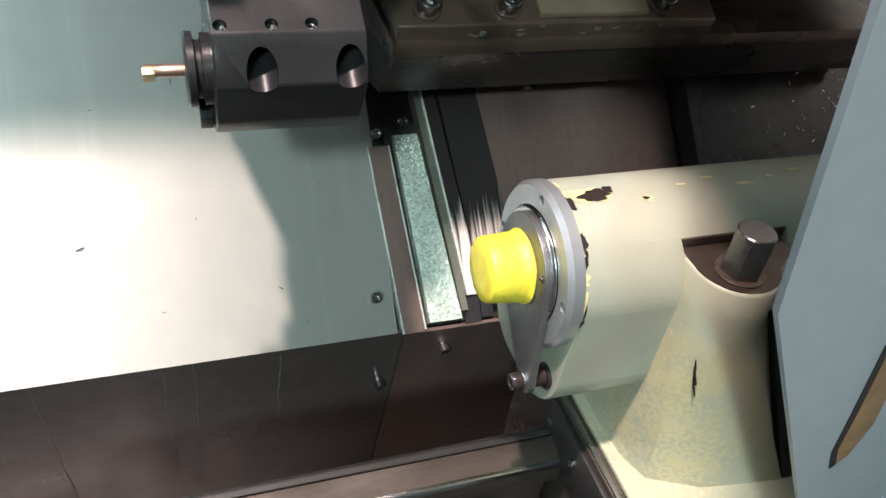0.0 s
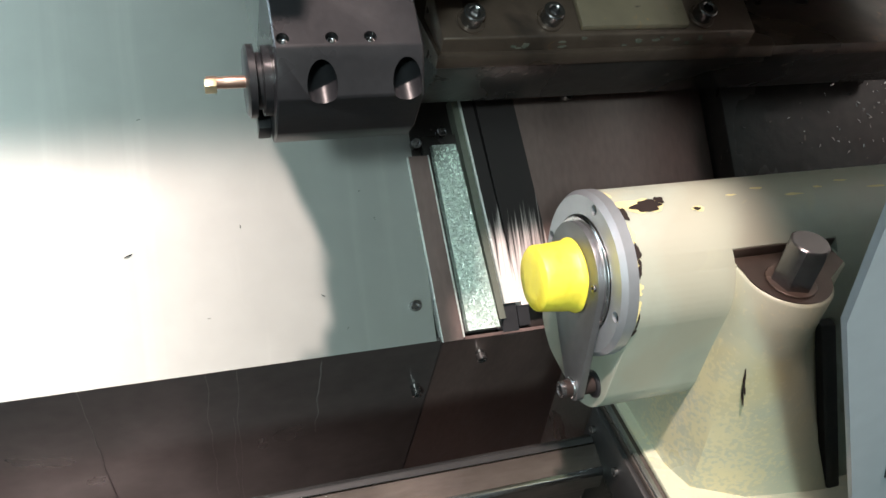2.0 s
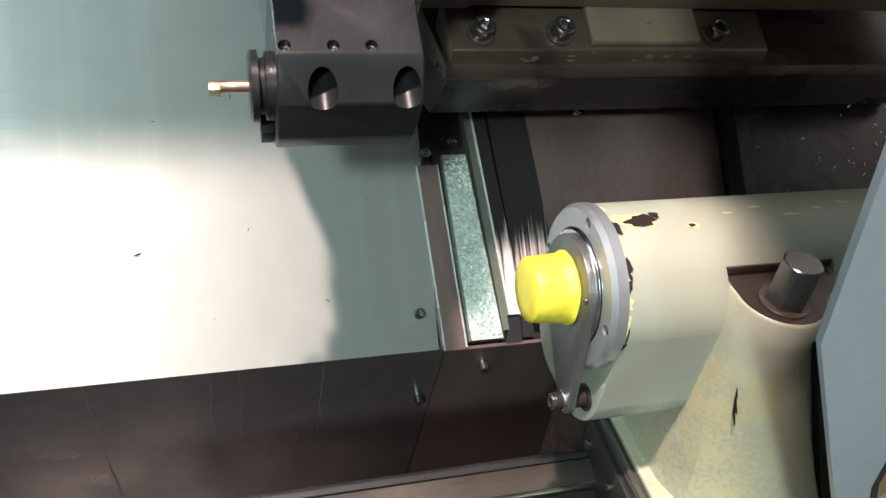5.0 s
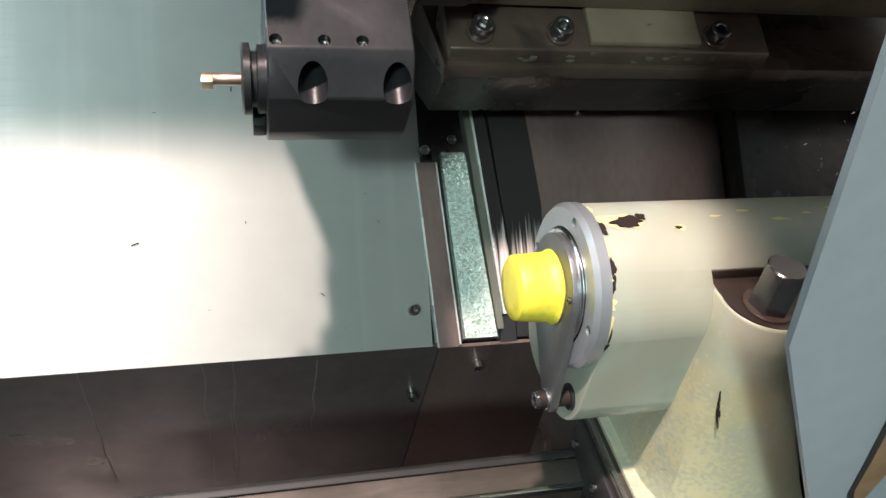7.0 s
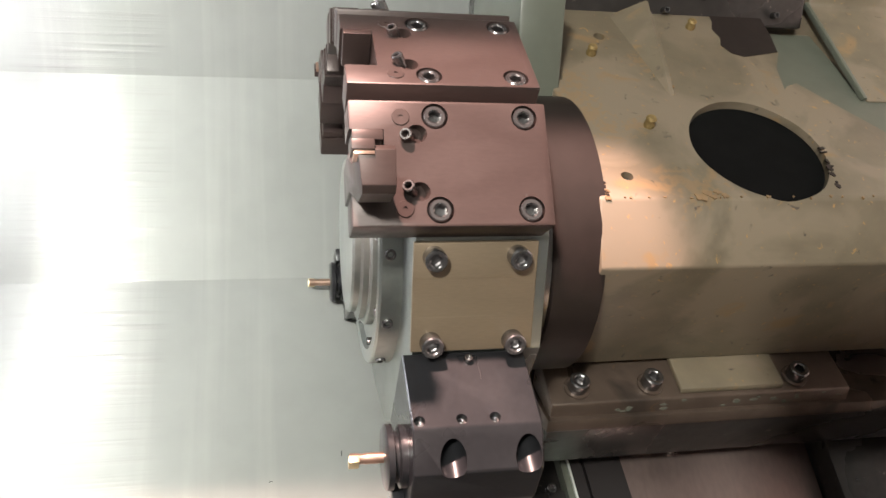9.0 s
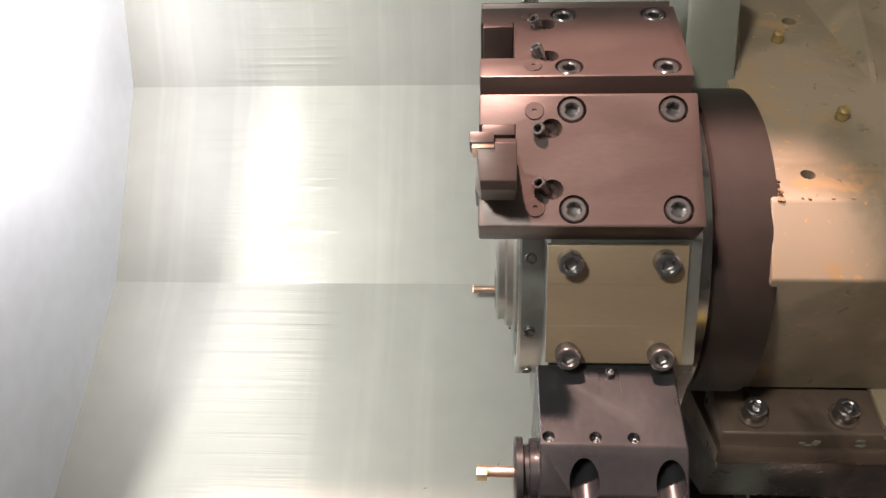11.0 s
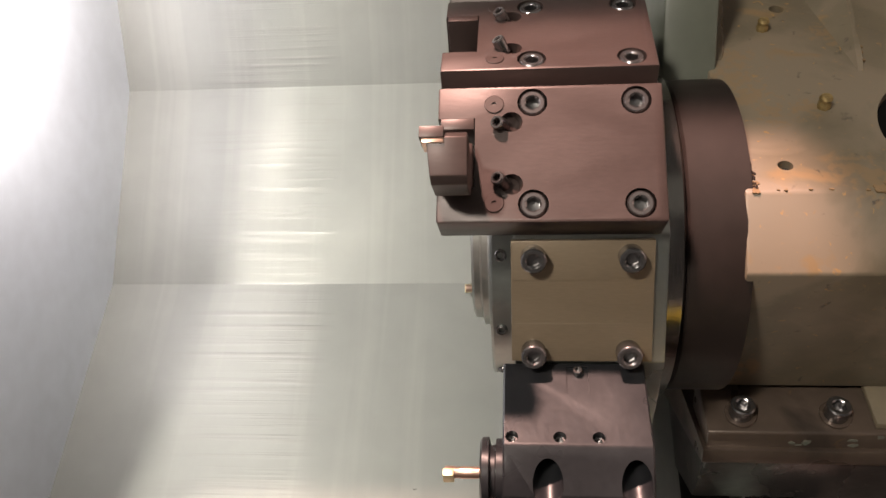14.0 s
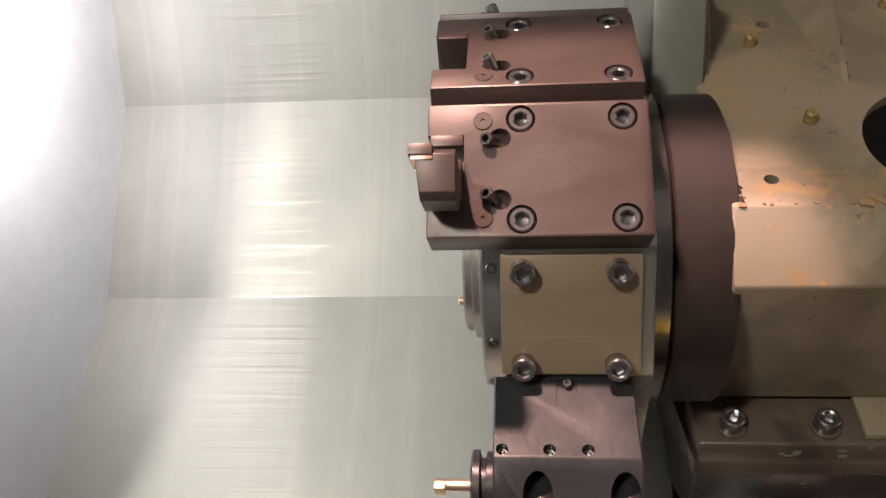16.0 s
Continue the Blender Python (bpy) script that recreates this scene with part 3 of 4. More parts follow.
def boring_holder(angle, shift=0.0):
    """Boring bar holder: a dark chamfered block with radial bolts, three clamp screws and an axial bar tool."""
    m = at(shift, 0, 0) @ station(angle)
    h = empty("boring_bar_holder", m, "black oxide boring bar holder with a small boring bar", "tool holder", "boring bar holders")
    prof = [(-0.046, 0.1725), (0.046, 0.1725), (0.0460, 0.238), (0.0265, 0.264), (-0.0100, 0.268), (-0.030, 0.264), (-0.046, 0.238)]
    body = prism(prof, -0.021, 0.0755, 0.0012, 1)
    cuts = [moved(tube(0.0098, 0.08, 0.0), at(x, 0.0315, 0.215)) for x in (0.008, 0.064)]
    cuts += [moved(tube(0.0042, 0.02, 0.0, 20), along((x, 0.036, 0.2315), (0, 1, 0))) for x in (-0.015, 0.016, 0.041)]
    cuts.append(box(0.022, 0.037, 0.0445, 0.05, 0.176, 0.198))
    part("body", carved(body, cuts), M_OXIDE, h)
    for x in (0.008, 0.064):
        part("screw", SCREW12, M_SCREW, h, m=at(x, 0.0315, 0.2152))
    for x in (-0.015, 0.016, 0.041):
        part("clamp_screw", SCREW6, M_BRIGHT, h, m=along((x, 0.0365, 0.2315), (0, 1, 0)) @ Matrix.Diagonal((0.88, 0.88, 0.8, 1)))
    part("key_screw", SCREW6, M_SCREW, h, m=along((0.030, 0.0445, 0.180), (0, 1, 0)) @ Matrix.Diagonal((0.7, 0.7, 0.7, 1)))
    axis = at(-0.021, -0.001, 0.232) @ BACK_X
    part("collar", moved(revolve([(0, 0), (0.0235, 0), (0.0235, 0.005), (0.019, 0.006), (0.019, 0.009), (0.0245, 0.010), (0.0245, 0.0145), (0.022, 0.016), (0, 0.016)], 48), axis), M_OXIDE, h)
    part("clamp_foot", box(-0.030, -0.021, -0.040, -0.024, 0.220, 0.255, 0.001), M_OXIDE, h)
    bar = part("boring_bar", moved(revolve([(0, 0.014), (0.0042, 0.014), (0.0042, 0.029), (0.0038, 0.032), (0.0044, 0.036), (0.0044, 0.041), (0, 0.0415)], 20), axis), M_COPPER, h, "copper-toned boring bar")
    part("insert", box(-0.0632, -0.0555, -0.006, 0.0035, 0.2315, 0.2372, 0.0004), M_GOLD, bar)
    return h


boring_holder(-30)
boring_holder(210, -0.012)

# ---------- tool slide ----------
slide = empty("tool_slide", at(0, 0, 0), "olive painted cast tool slide with chipped paint", "machine slide")
G, H, LOW, TOP = (0.038, 1.430), (0.020, 1.374), (0.135, 1.236), (0.312, 1.5850)
TD = Vector((0, TOP[0] - G[0], TOP[1] - G[1])).normalized()
TN = Vector((0, -TD.z, TD.y))
TOP_M = Matrix.Translation((0, G[0], G[1])) @ Matrix(((1, 0, 0, 0), (0, TD.y, TN.y, 0), (0, TD.z, TN.z, 0), (0, 0, 0, 1)))


ELL = TOP_M @ at(0.329, 0.070, 0) @ Matrix.Rotation(radians(-14), 4, "Z")
OUTLINE = [G, H, LOW, (0.30, 1.22), (0.42, 1.40), TOP]
cast = prism(OUTLINE, 0.150, 0.75, 0.0025)
cast = carved(cast, [moved(plug_of(worn_outline(0.066, 0.072, rough=0.012), -0.012, 0.02), ELL),
                     moved(tube(0.0055, 0.03, 0, 24), TOP_M @ at(0.184, 0.029, -0.012)), moved(tube(0.0065, 0.03, 0, 24), TOP_M @ at(0.227, 0.255, -0.012))])
# recess outlined along the shaded right part of the casting
SHADE_DECK = [(0.431, 0.236), (0.414, 0.205), (0.404, 0.165), (0.410, 0.172), (0.424, 0.178), (0.4865, 0.091), (0.60, 0.01), (0.80, 0.01), (0.80, 0.40), (0.445, 0.40)]
cast = carved(cast, [moved(plug_of(SHADE_DECK, -0.022, 0.03), TOP_M)])
part("casting", cast, M_CARRIAGE, slide)
# its dark olive floor carries that shade in the colour
part("shade_deck", moved(plug_of([(0.37, 0.005), (0.745, 0.005), (0.745, 0.311), (0.37, 0.311)], -0.030, -0.0212), TOP_M), M_OLIVE, slide, "dark olive lower deck added to the casting in place of shade")
# shallow black disc in place of the bore's dark depth
part("bore_shade", moved(plug_of(worn_outline(0.0655, 0.0715, rough=0.0), -0.012, -0.008), ELL), M_BORE_SHADE, slide, "black disc painted as the dark inside of an open bore")
part("hole_screw", SCREW6, M_SCREW, slide, m=TOP_M @ at(0.185, 0.029, -0.012))


def ridge(x, s0, s1, h, slope):
    """A cast step that rises gently from the left to a sharp chipped crest."""
    bm = bmesh.new()
    n = 18
    rnd = random.Random(5)
    rows = []
    for k in range(n + 1):
        s = s0 + (s1 - s0) * k / n
        hh = h * (k / n) ** 0.7
        j = rnd.uniform(-0.0012, 0.0012)
        xx = x + 0.02 * (k / n)
        rows.append([bm.verts.new(p) for p in ((xx - slope * (k / n) - 0.004, s, -0.002), (xx - 0.003, s, hh), (xx + 0.001 + j, s, hh * 0.96), (xx + 0.004 + j, s, -0.002))])
    for p, q in zip(rows, rows[1:]):
        for i in range(3):
            bm.faces.new((p[i], p[i + 1], q[i + 1], q[i]))
    bm.faces.new(rows[-1])
    return bm


part("cast_step", ridge(0.272, 0.150, 0.300, 0.020, 0.040), M_CARRIAGE, slide, m=TOP_M)
part("cast_step", ridge(0.162, 0.172, 0.300, 0.022, 0.02), M_CARRIAGE, slide, m=TOP_M)


def chip_patch(outline, m, mat, name="paint_chip", height=0.0006):
    return part(name, plug_of(outline, -0.0004, height), mat, slide, m=m)


def edge_chips(x0, s0, x1, s1, n, size, seed):
    """A ragged row of small chipped spots joined into one mesh."""
    rnd = random.Random(seed)
    bms = []
    for k in range(n):
        t = (k + rnd.random()) / n
        o = worn_outline(size * rnd.uniform(0.4, 1.2), size * rnd.uniform(0.4, 1.2), 24, 0.30, seed + k)
        bms.append(moved(plug_of(o, -0.0004, 0.0007 + 0.00005 * k), at(x0 + (x1 - x0) * t, s0 + (s1 - s0) * t + rnd.uniform(-1, 1) * size, 0)))
    return joined(*bms)


patch = [(0.378, 0.311), (0.443, 0.311), (0.438, 0.27), (0.4305, 0.237), (0.405, 0.230), (0.385, 0.225), (0.372, 0.232), (0.366, 0.247), (0.372, 0.262), (0.369, 0.28), (0.376, 0.296)]
chip_patch(patch, TOP_M, M_RING, "dark_patch")
part("edge_chipping", edge_chips(0.1580, 0.002, 0.1575, 0.11, 26, 0.0022, 121), M_RING, slide, m=TOP_M)["kind"] = "stuff"
part("edge_chipping", edge_chips(0.1575, 0.0, 0.1575, 0.10, 14, 0.003, 21), M_RUST, slide, m=TOP_M)["kind"] = "stuff"
part("edge_chipping", edge_chips(0.160, 0.0010, 0.420, 0.0010, 16, 0.0013, 77), M_RUST, slide, m=TOP_M)["kind"] = "stuff"
part("edge_chipping", edge_chips(0.238, 0.003, 0.266, 0.006, 7, 0.0034, 33), M_RUST, slide, m=TOP_M)["kind"] = "stuff"
part("edge_chipping", edge_chips(0.383, 0.015, 0.396, 0.075, 8, 0.003, 44), M_RING, slide, m=TOP_M)["kind"] = "stuff"
part("edge_chipping", edge_chips(0.275, 0.160, 0.292, 0.298, 16, 0.0028, 55), M_RUST, slide, m=TOP_M @ at(0, 0, 0.002))["kind"] = "stuff"
for x, sx in ((0.207, 0.2195), (0.229, 0.100), (0.342, 0.280)):
    nip = part("grease_nipple", revolve([(0.0055, 0), (0.0055, 0.004), (0.0046, 0.005), (0.0047, 0.0075), (0.0052, 0.0085), (0.0040, 0.0108), (0, 0.0114)], 20, hexed=(0, 1)), M_BRASS, slide, "brass grease nipple", TOP_M @ at(x, sx, 0))

fl_prof = [(0.1023, 1.2077), (0.160, 1.241), (0.165, 1.20), (0.1055, 1.1905)]
part("foot_flange", prism(fl_prof, 0.150, 0.485, 0.002), M_STAINED, slide, "oil-stained bolted foot flange")
part("flange_step", prism([(0.1055, 1.2101), (0.160, 1.2414), (0.160, 1.2494), (0.1030, 1.2170)], 0.288, 0.405, 0.002), M_CARRIAGE, slide, "olive painted step on the foot flange")
part("saddle_ledge", prism([(0.0985, 1.1925), (0.32, 1.21), (0.32, 1.15), (0.102, 1.178)], 0.146, 0.75, 0.0015), M_STAINED, slide, "brown stained saddle ledge")
part("saddle", prism([(0.104, 1.179), (0.32, 1.19), (0.36, 1.12), (0.225, 1.100), (0.15, 1.115)], 0.150, 0.75, 0.002), M_GRIME, slide, "dark oily saddle")
rnd_f = random.Random(91)
FM = Matrix.Translation((0, 0.1023, 1.2077)) @ Matrix(((1, 0, 0, 0), (0, -0.176, -0.984, 0), (0, 0.984, -0.176, 0), (0, 0, 0, 1)))
for k in range(18):
    a, c = rnd_f.uniform(0.0015, 0.0045), rnd_f.uniform(0.0007, 0.0018)
    part("paint_flake", plug_of(worn_outline(a, c, 26, 0.28, 300 + k), -0.0004, 0.0005), M_FLAKE if k % 3 else M_OLIVE, slide, m=FM @ at(rnd_f.uniform(0.165, 0.475), -rnd_f.uniform(0.003, 0.013), 0))
for x in (0.180, 0.259, 0.425):
    part("washer", tube(0.0135, 0.003, 0.0005, 28), M_STAINED, slide, m=along((x, 0.1175, 1.2165), (0, -0.5, 0.866)))
    part("bolt", SCREW12, M_SCREW, slide, m=along((x, 0.1175, 1.2165), (0, -0.5, 0.866)) @ at(0, 0, 0.003) @ Matrix.Diagonal((1.2, 1.2, 1.1, 1)))
deck = empty("motor_cover", at(0, 0, 0), "black sheet cover box above the tool slide", "cover")
part("shell", box(0.140, 0.498, 0.306, 0.50, 1.572, 1.86, 0.003), M_GRIME, deck)
for x in (0.182, 0.320, 0.458):
    part("screw", SCREW6, M_BRIGHT, deck, m=along((x, 0.306, 1.586), (0, -1, 0.1)) @ Matrix.Diagonal((0.8, 0.8, 1.6, 1)))
column = empty("column_casting", at(0, 0, 0), "grey-green cast column behind the tool slide", "casting")
part("body", prism([(0.20, 1.50), (0.33, 1.60), (0.30, 1.90), (0.49, 1.90), (0.49, 1.30)], 0.52, 0.80, 0.004), M_CARRIAGE, column)
part("rim", prism([(0.205, 1.4990), (0.200, 1.5040), (0.330, 1.6040), (0.335, 1.5990)], 0.5145, 0.5195, 0.001), M_OLIVE, column, "dark olive worn rim")
thing(part("turret_back_plate", box(0.112, 0.157, 0.175, 0.36, 1.30, 1.62, 0.004), M_OLIVE), "dark olive plate behind the turret head", "casting")

# ---------- tailstock ----------
TY, TZ = -0.1755, 1.1660
tail = empty("tailstock", at(0, TY, TZ), "cream-green painted cast tailstock with chipped paint", "tailstock")


def hull(circles, n=72):
    """The outline round some circles of (y, z, radius)."""
    out = []
    for k in range(n):
        a = 2 * math.pi * k / n
        d = Vector((math.cos(a), math.sin(a)))
        best = max(circles, key=lambda c: c[0] * d.x + c[1] * d.y + c[2])
        out.append((best[0] + best[2] * d.x, best[1] + best[2] * d.y))
    return out


PADZ = 1.200 - TZ
PAD = [(0.336, -0.2131), (0.2530, -0.2131), (0.2535, -0.2170)] + [(0.2850 + 0.0310 * math.cos(radians(a)), -0.2335 + 0.0310 * math.sin(radians(a))) for a in range(172, 345, 8)] + [(0.336, -0.2300)]
barrel = prism(hull([(0, 0, 0.0565), (-0.012, -0.066, 0.042), (0.02, -0.066, 0.042)]), 0.1822, 0.75, 0.0015)
barrel = carved(barrel, [plug_of([(x, y - TY) for x, y in PAD], PADZ, PADZ + 0.05)])
part("barrel", barrel, M_CAST, tail)
fl = revolve([(0.0415, 0), (0.0545, 0), (0.0575, 0.0035), (0.0575, 0.0110), (0.0415, 0.0110)], 96)
holes = [radians(97.1 + 90 * k) for k in range(4)]
fl = carved(moved(fl, at(0.1822, 0, 0) @ BACK_X @ at(0, 0, 0) @ Matrix.Rotation(math.pi, 4, "X") @ at(0, 0, -0.0110)), [moved(tube(0.0038, 0.02, 0, 20), at(0.166, -0.0501 * math.cos(a), 0.0501 * math.sin(a)) @ ALONG_X) for a in holes])
part("flange", fl, M_FLANGE, tail, "grey satin ring flange with screw holes")
part("quill", moved(tube(0.0405, 0.09, 0.001, 72), at(0.1690, 0, 0) @ ALONG_X), M_BRIGHT, tail, "ground steel quill, drawn in")
ARM = (-0.038, -0.074)
part("arm", prism(hull([(0, 0, 0.0370), (ARM[0], ARM[1], 0.0095)]), 0.1645, 0.1700, 0.0006), M_ARM, tail, "dark grey steel anti-rotation arm")
cap = revolve([(0, 0), (0.0255, 0), (0.0275, 0.0015), (0.0262, 0.0035), (0.0252, 0.005), (0.0248, 0.012), (0.0245, 0.019), (0.0243, 0.026), (0.0235, 0.0285), (0.0215, 0.0298), (0.012, 0.0301), (0, 0.0302)], 64)
for v in cap.verts:
    k = 1 + 0.035 * noise.noise(v.co * 60) + 0.012 * noise.noise(v.co * 190)
    v.co.x, v.co.y = v.co.x * k, v.co.y * k
part("cap", moved(cap, at(0.1645, 0, 0) @ BACK_X @ Matrix.Diagonal((0.95, 0.95, 1, 1))), M_YELLOW, tail, "bright yellow plastic cap")
for a in (25, 205):
    part("arm_plate_screw", SCREW6, M_SCREW, tail, m=at(0.1643, -0.0325 * math.cos(radians(a)), 0.0325 * math.sin(radians(a))) @ BACK_X @ Matrix.Diagonal((0.5, 0.5, 0.3, 1)))
screw = part("arm_screw", SCREW8, M_BRIGHT, tail, m=at(0.1625, *ARM) @ BACK_X)
part("washer", tube(0.0075, 0.002, 0.0004, 24), M_BRIGHT, tail, m=at(0.1645, *ARM) @ BACK_X)
part("guide_rod", moved(tube(0.0065, 0.06, 0.001, 24), at(0.1575, *ARM) @ ALONG_X), M_RING, tail)
part("rod_bush", moved(tube(0.010, 0.02, 0.001, 24), at(0.180, *ARM) @ ALONG_X), M_OXIDE, tail)


def on_barrel(x, deg, lift=0.0):
    """A pose on the barrel's round top: z outwards, x along the barrel."""
    a = radians(deg)
    n = Vector((0, -math.cos(a), math.sin(a)))
    t = Vector((0, math.sin(a), math.cos(a)))
    p = Vector((x, 0, 0)) + n * (0.0565 + lift)
    return Matrix(((1, 0, 0, p.x), (0, t.y, n.y, p.y), (0, t.z, n.z, p.z), (0, 0, 0, 1)))


def bent_patch(outline, x, deg, lift=0.0006):
    """A thin worn patch that follows the barrel's curve."""
    bm = bmesh.new()
    vs = []
    for px, py in outline:
        vs.append(bm.verts.new(on_barrel(x + px, deg + math.degrees(py / 0.0565), lift).translation))
    c = bm.verts.new(on_barrel(x, deg, lift).translation)
    for k in range(len(vs)):
        bm.faces.new((c, vs[k], vs[(k + 1) % len(vs)]))
    return bm


part("paint_chip", bent_patch(worn_outline(0.011, 0.0055, 40, 0.30, 8), 0.2035, 87), M_RING, tail, "dark chipped bare spot")
part("paint_chip", bent_patch(worn_outline(0.0040, 0.0032, 24, 0.25, 5), 0.2150, 92), M_RING, tail)
part("paint_chip", bent_patch(worn_outline(0.0030, 0.0013, 24, 0.25, 12), 0.238, 80), M_RING, tail)
part("primer_spot", bent_patch(worn_outline(0.016, 0.0075, 44, 0.25, 9), 0.199, 88, 0.0003), M_PRIMER, tail, "yellow primer showing through")
part("primer_spot", bent_patch(worn_outline(0.0048, 0.0022, 30, 0.25, 13), 0.239, 80, 0.0003), M_PRIMER, tail)
for k in range(7):
    part("primer_spot", bent_patch(worn_outline(0.0035 + 0.002 * (k % 3), 0.0012, 30, 0.25, 70 + k), 0.27 + 0.024 * k, 90 + 6 * math.sin(k * 2.1), 0.0003), M_PRIMER, tail)
for deg, w, hgt in ((82, 0.0026, 0.0060), (52, 0.0020, 0.0042), (46, 0.0012, 0.0024), (6, 0.0008, 0.0060)):
    part("edge_chip", bent_patch(worn_outline(w, hgt, 30, 0.25, int(deg)), 0.1842, deg, 0.0004), M_RING, tail)

rnd_e = random.Random(29)
for k in range(26):
    deg, bare = rnd_e.uniform(-6, 108), k % 5 == 0
    part("edge_chip" if bare else "primer_spot", bent_patch(worn_outline(rnd_e.uniform(0.0006, 0.0020), rnd_e.uniform(0.0010, 0.0036), 24, 0.35, 700 + k), 0.1832, deg, 0.0005 if bare else 0.0003), M_RING if bare else M_PRIMER, tail)
face = [(0.2850 + (x - 0.2850) * 0.95, -0.2285 + (y + 0.2285) * 0.94 - TY) for x, y in PAD]
part("boss_face", plug_of(face, PADZ - 0.002, PADZ + 0.0003), M_STAINED, tail, "bare machined oily boss face")
# thin dark strip along the back wall of the boss cut
part("pad_shoulder", box(0.2538, 0.3355, -0.2138 - TY, -0.2127 - TY, PADZ, PADZ + 0.0072, 0.0003), M_STAINED, tail, "dark strip on the shoulder behind the boss face")
hexnut = revolve([(0, 0), (0.0136, 0), (0.0136, 0.0265), (0.0122, 0.0312), (0.0112, 0.0320), (0, 0.0320)], 36, hexed=(1, 2))
HEX = at(0.2818, -0.2417 - TY, PADZ + 0.0003)
part("hex_washer", tube(0.0165, 0.0016, 0.0005, 36), M_STAINED, tail, m=HEX)
part("hex_head", hexnut, M_SCREW, tail, "black hexagon clamp bolt", HEX @ at(0, 0, 0.0012) @ Matrix.Rotation(radians(14), 4, "Z"))

# the leg: the clamp boss at its top runs down into a flared foot with a sharp front edge
FLARE = ((172, 0.258, -0.200), (196, 0.2605, -0.232), (212, 0.270, -0.256), (228, 0.307, -0.2725), (236, 0.312, -0.2745), (345, 0.386, -0.284))


def foot_point(deg):
    for (a, x0, y0), (b, x1, y1) in zip(FLARE, FLARE[1:]):
        if deg <= b:
            t = (deg - a) / (b - a)
            return x0 + (x1 - x0) * t, y0 + (y1 - y0) * t
    return FLARE[-1][1:]


FOOT = [(0.386, -0.16), (0.258, -0.16), (0.258, -0.185)] + [foot_point(a) for a in range(172, 345, 8)] + [(0.386, -0.270)]
leg = bmesh.new()
rings = []
for z, inset in ((1.1995, 0.0022), (1.1989, 0.0010), (1.1973, 0.0), (1.175, 0.0), (1.15, 0.0), (1.13, 0.0), (1.11, 0.0), (1.08, 0.0), (1.05, 0.0), (1.02, 0.0), (0.993, 0.0)):
    w = min(1.0, max(0.0, (1.146 - z) / 0.153))
    ring = []
    for (x, y), (fx, fy) in zip(PAD, FOOT):
        px, py = x + (fx - x) * w, y + (fy - y) * w
        d = Vector((0.295 - px, -0.225 - py))
        px, py = px + d.normalized().x * inset, py + d.normalized().y * inset
        ring.append(leg.verts.new((px, py - TY, z - TZ)))
    rings.append(ring)
leg.faces.new(rings[0])
leg.faces.new(rings[-1][::-1])
for hi, lo in zip(rings, rings[1:]):
    for k in range(len(hi)):
        q = (k + 1) % len(hi)
        leg.faces.new((hi[k], hi[q], lo[q], lo[k]))
part("leg", leg, M_CASTWORN, tail, "cream leg with a clamp bolt boss and yellowed worn paint")
rnd_l = random.Random(17)
for k in range(5):
    t = (0.0, 0.035, 0.07, 0.10, 0.14)[k]
    p = Vector((0.2650, -0.2570, 1.130)).lerp(Vector((0.3075, -0.2730, 0.997)), t)
    w = rnd_l.uniform(0.0004, 0.0009)
    part("edge_chip", plug_of(worn_outline(w, rnd_l.uniform(0.003, 0.007), 26, 0.35, 500 + k), -0.003, 0.0007), M_RING, tail,
         m=along((p.x + rnd_l.uniform(-0.001, 0.001), p.y - TY, p.z - TZ), (-0.62, -0.78, 0.06)) @ Matrix.Rotation(radians(18 + rnd_l.uniform(-5, 5)), 4, "Z"))


def leaning(bm):
    """Leans a casting outwards towards its foot, as the leg does."""
    for v in bm.verts:
        v.co.x += max(0.0, 1.146 - TZ - v.co.z) * 0.30
    return bm


part("seal_strip", leaning(prism([(-0.108, -0.172), (-0.062, -0.02), (0.05, -0.02), (0.05, -0.172)], 0.3365, 0.350, 0.002)), M_RUBBER, tail, "black rubber strip")
part("leg_rear", leaning(prism([(-0.100, -0.171), (-0.050, -0.03), (0.05, -0.03), (0.05, -0.171)], 0.3505, 0.70, 0.003)), M_CAST, tail)
part("base", box(0.2395, 0.75, -0.34 - TY, -0.09 - TY, 0.80 - TZ, 0.993 - TZ, 0.002), M_RAIL, tail, "dark grey steel base ledge")
part("foot", box(0.2490, 0.42, -0.338 - TY, -0.157 - TY, 0.9932 - TZ, 0.9985 - TZ, 0.0015), M_CASTWORN, tail, "yellowed cream foot flange")
part("base_strip", box(0.2405, 0.2445, -0.33 - TY, -0.155 - TY, 0.993 - TZ, 0.9965 - TZ, 0.0006), M_GREYSTEEL, tail)
wiper = part("wiper", box(0.2335, 0.2390, -0.30 - TY, -0.158 - TY, 0.945 - TZ, 0.990 - TZ, 0.0015), M_RUBBER, tail, "black wiper plate")
for y in (-0.170, -0.214, -0.262):
    part("wiper_screw", SCREW6, M_SCREW, wiper, m=at(0.2335, y - TY, 0.9715 - TZ) @ BACK_X @ Matrix.Diagonal((0.75, 0.75, 0.6, 1)))

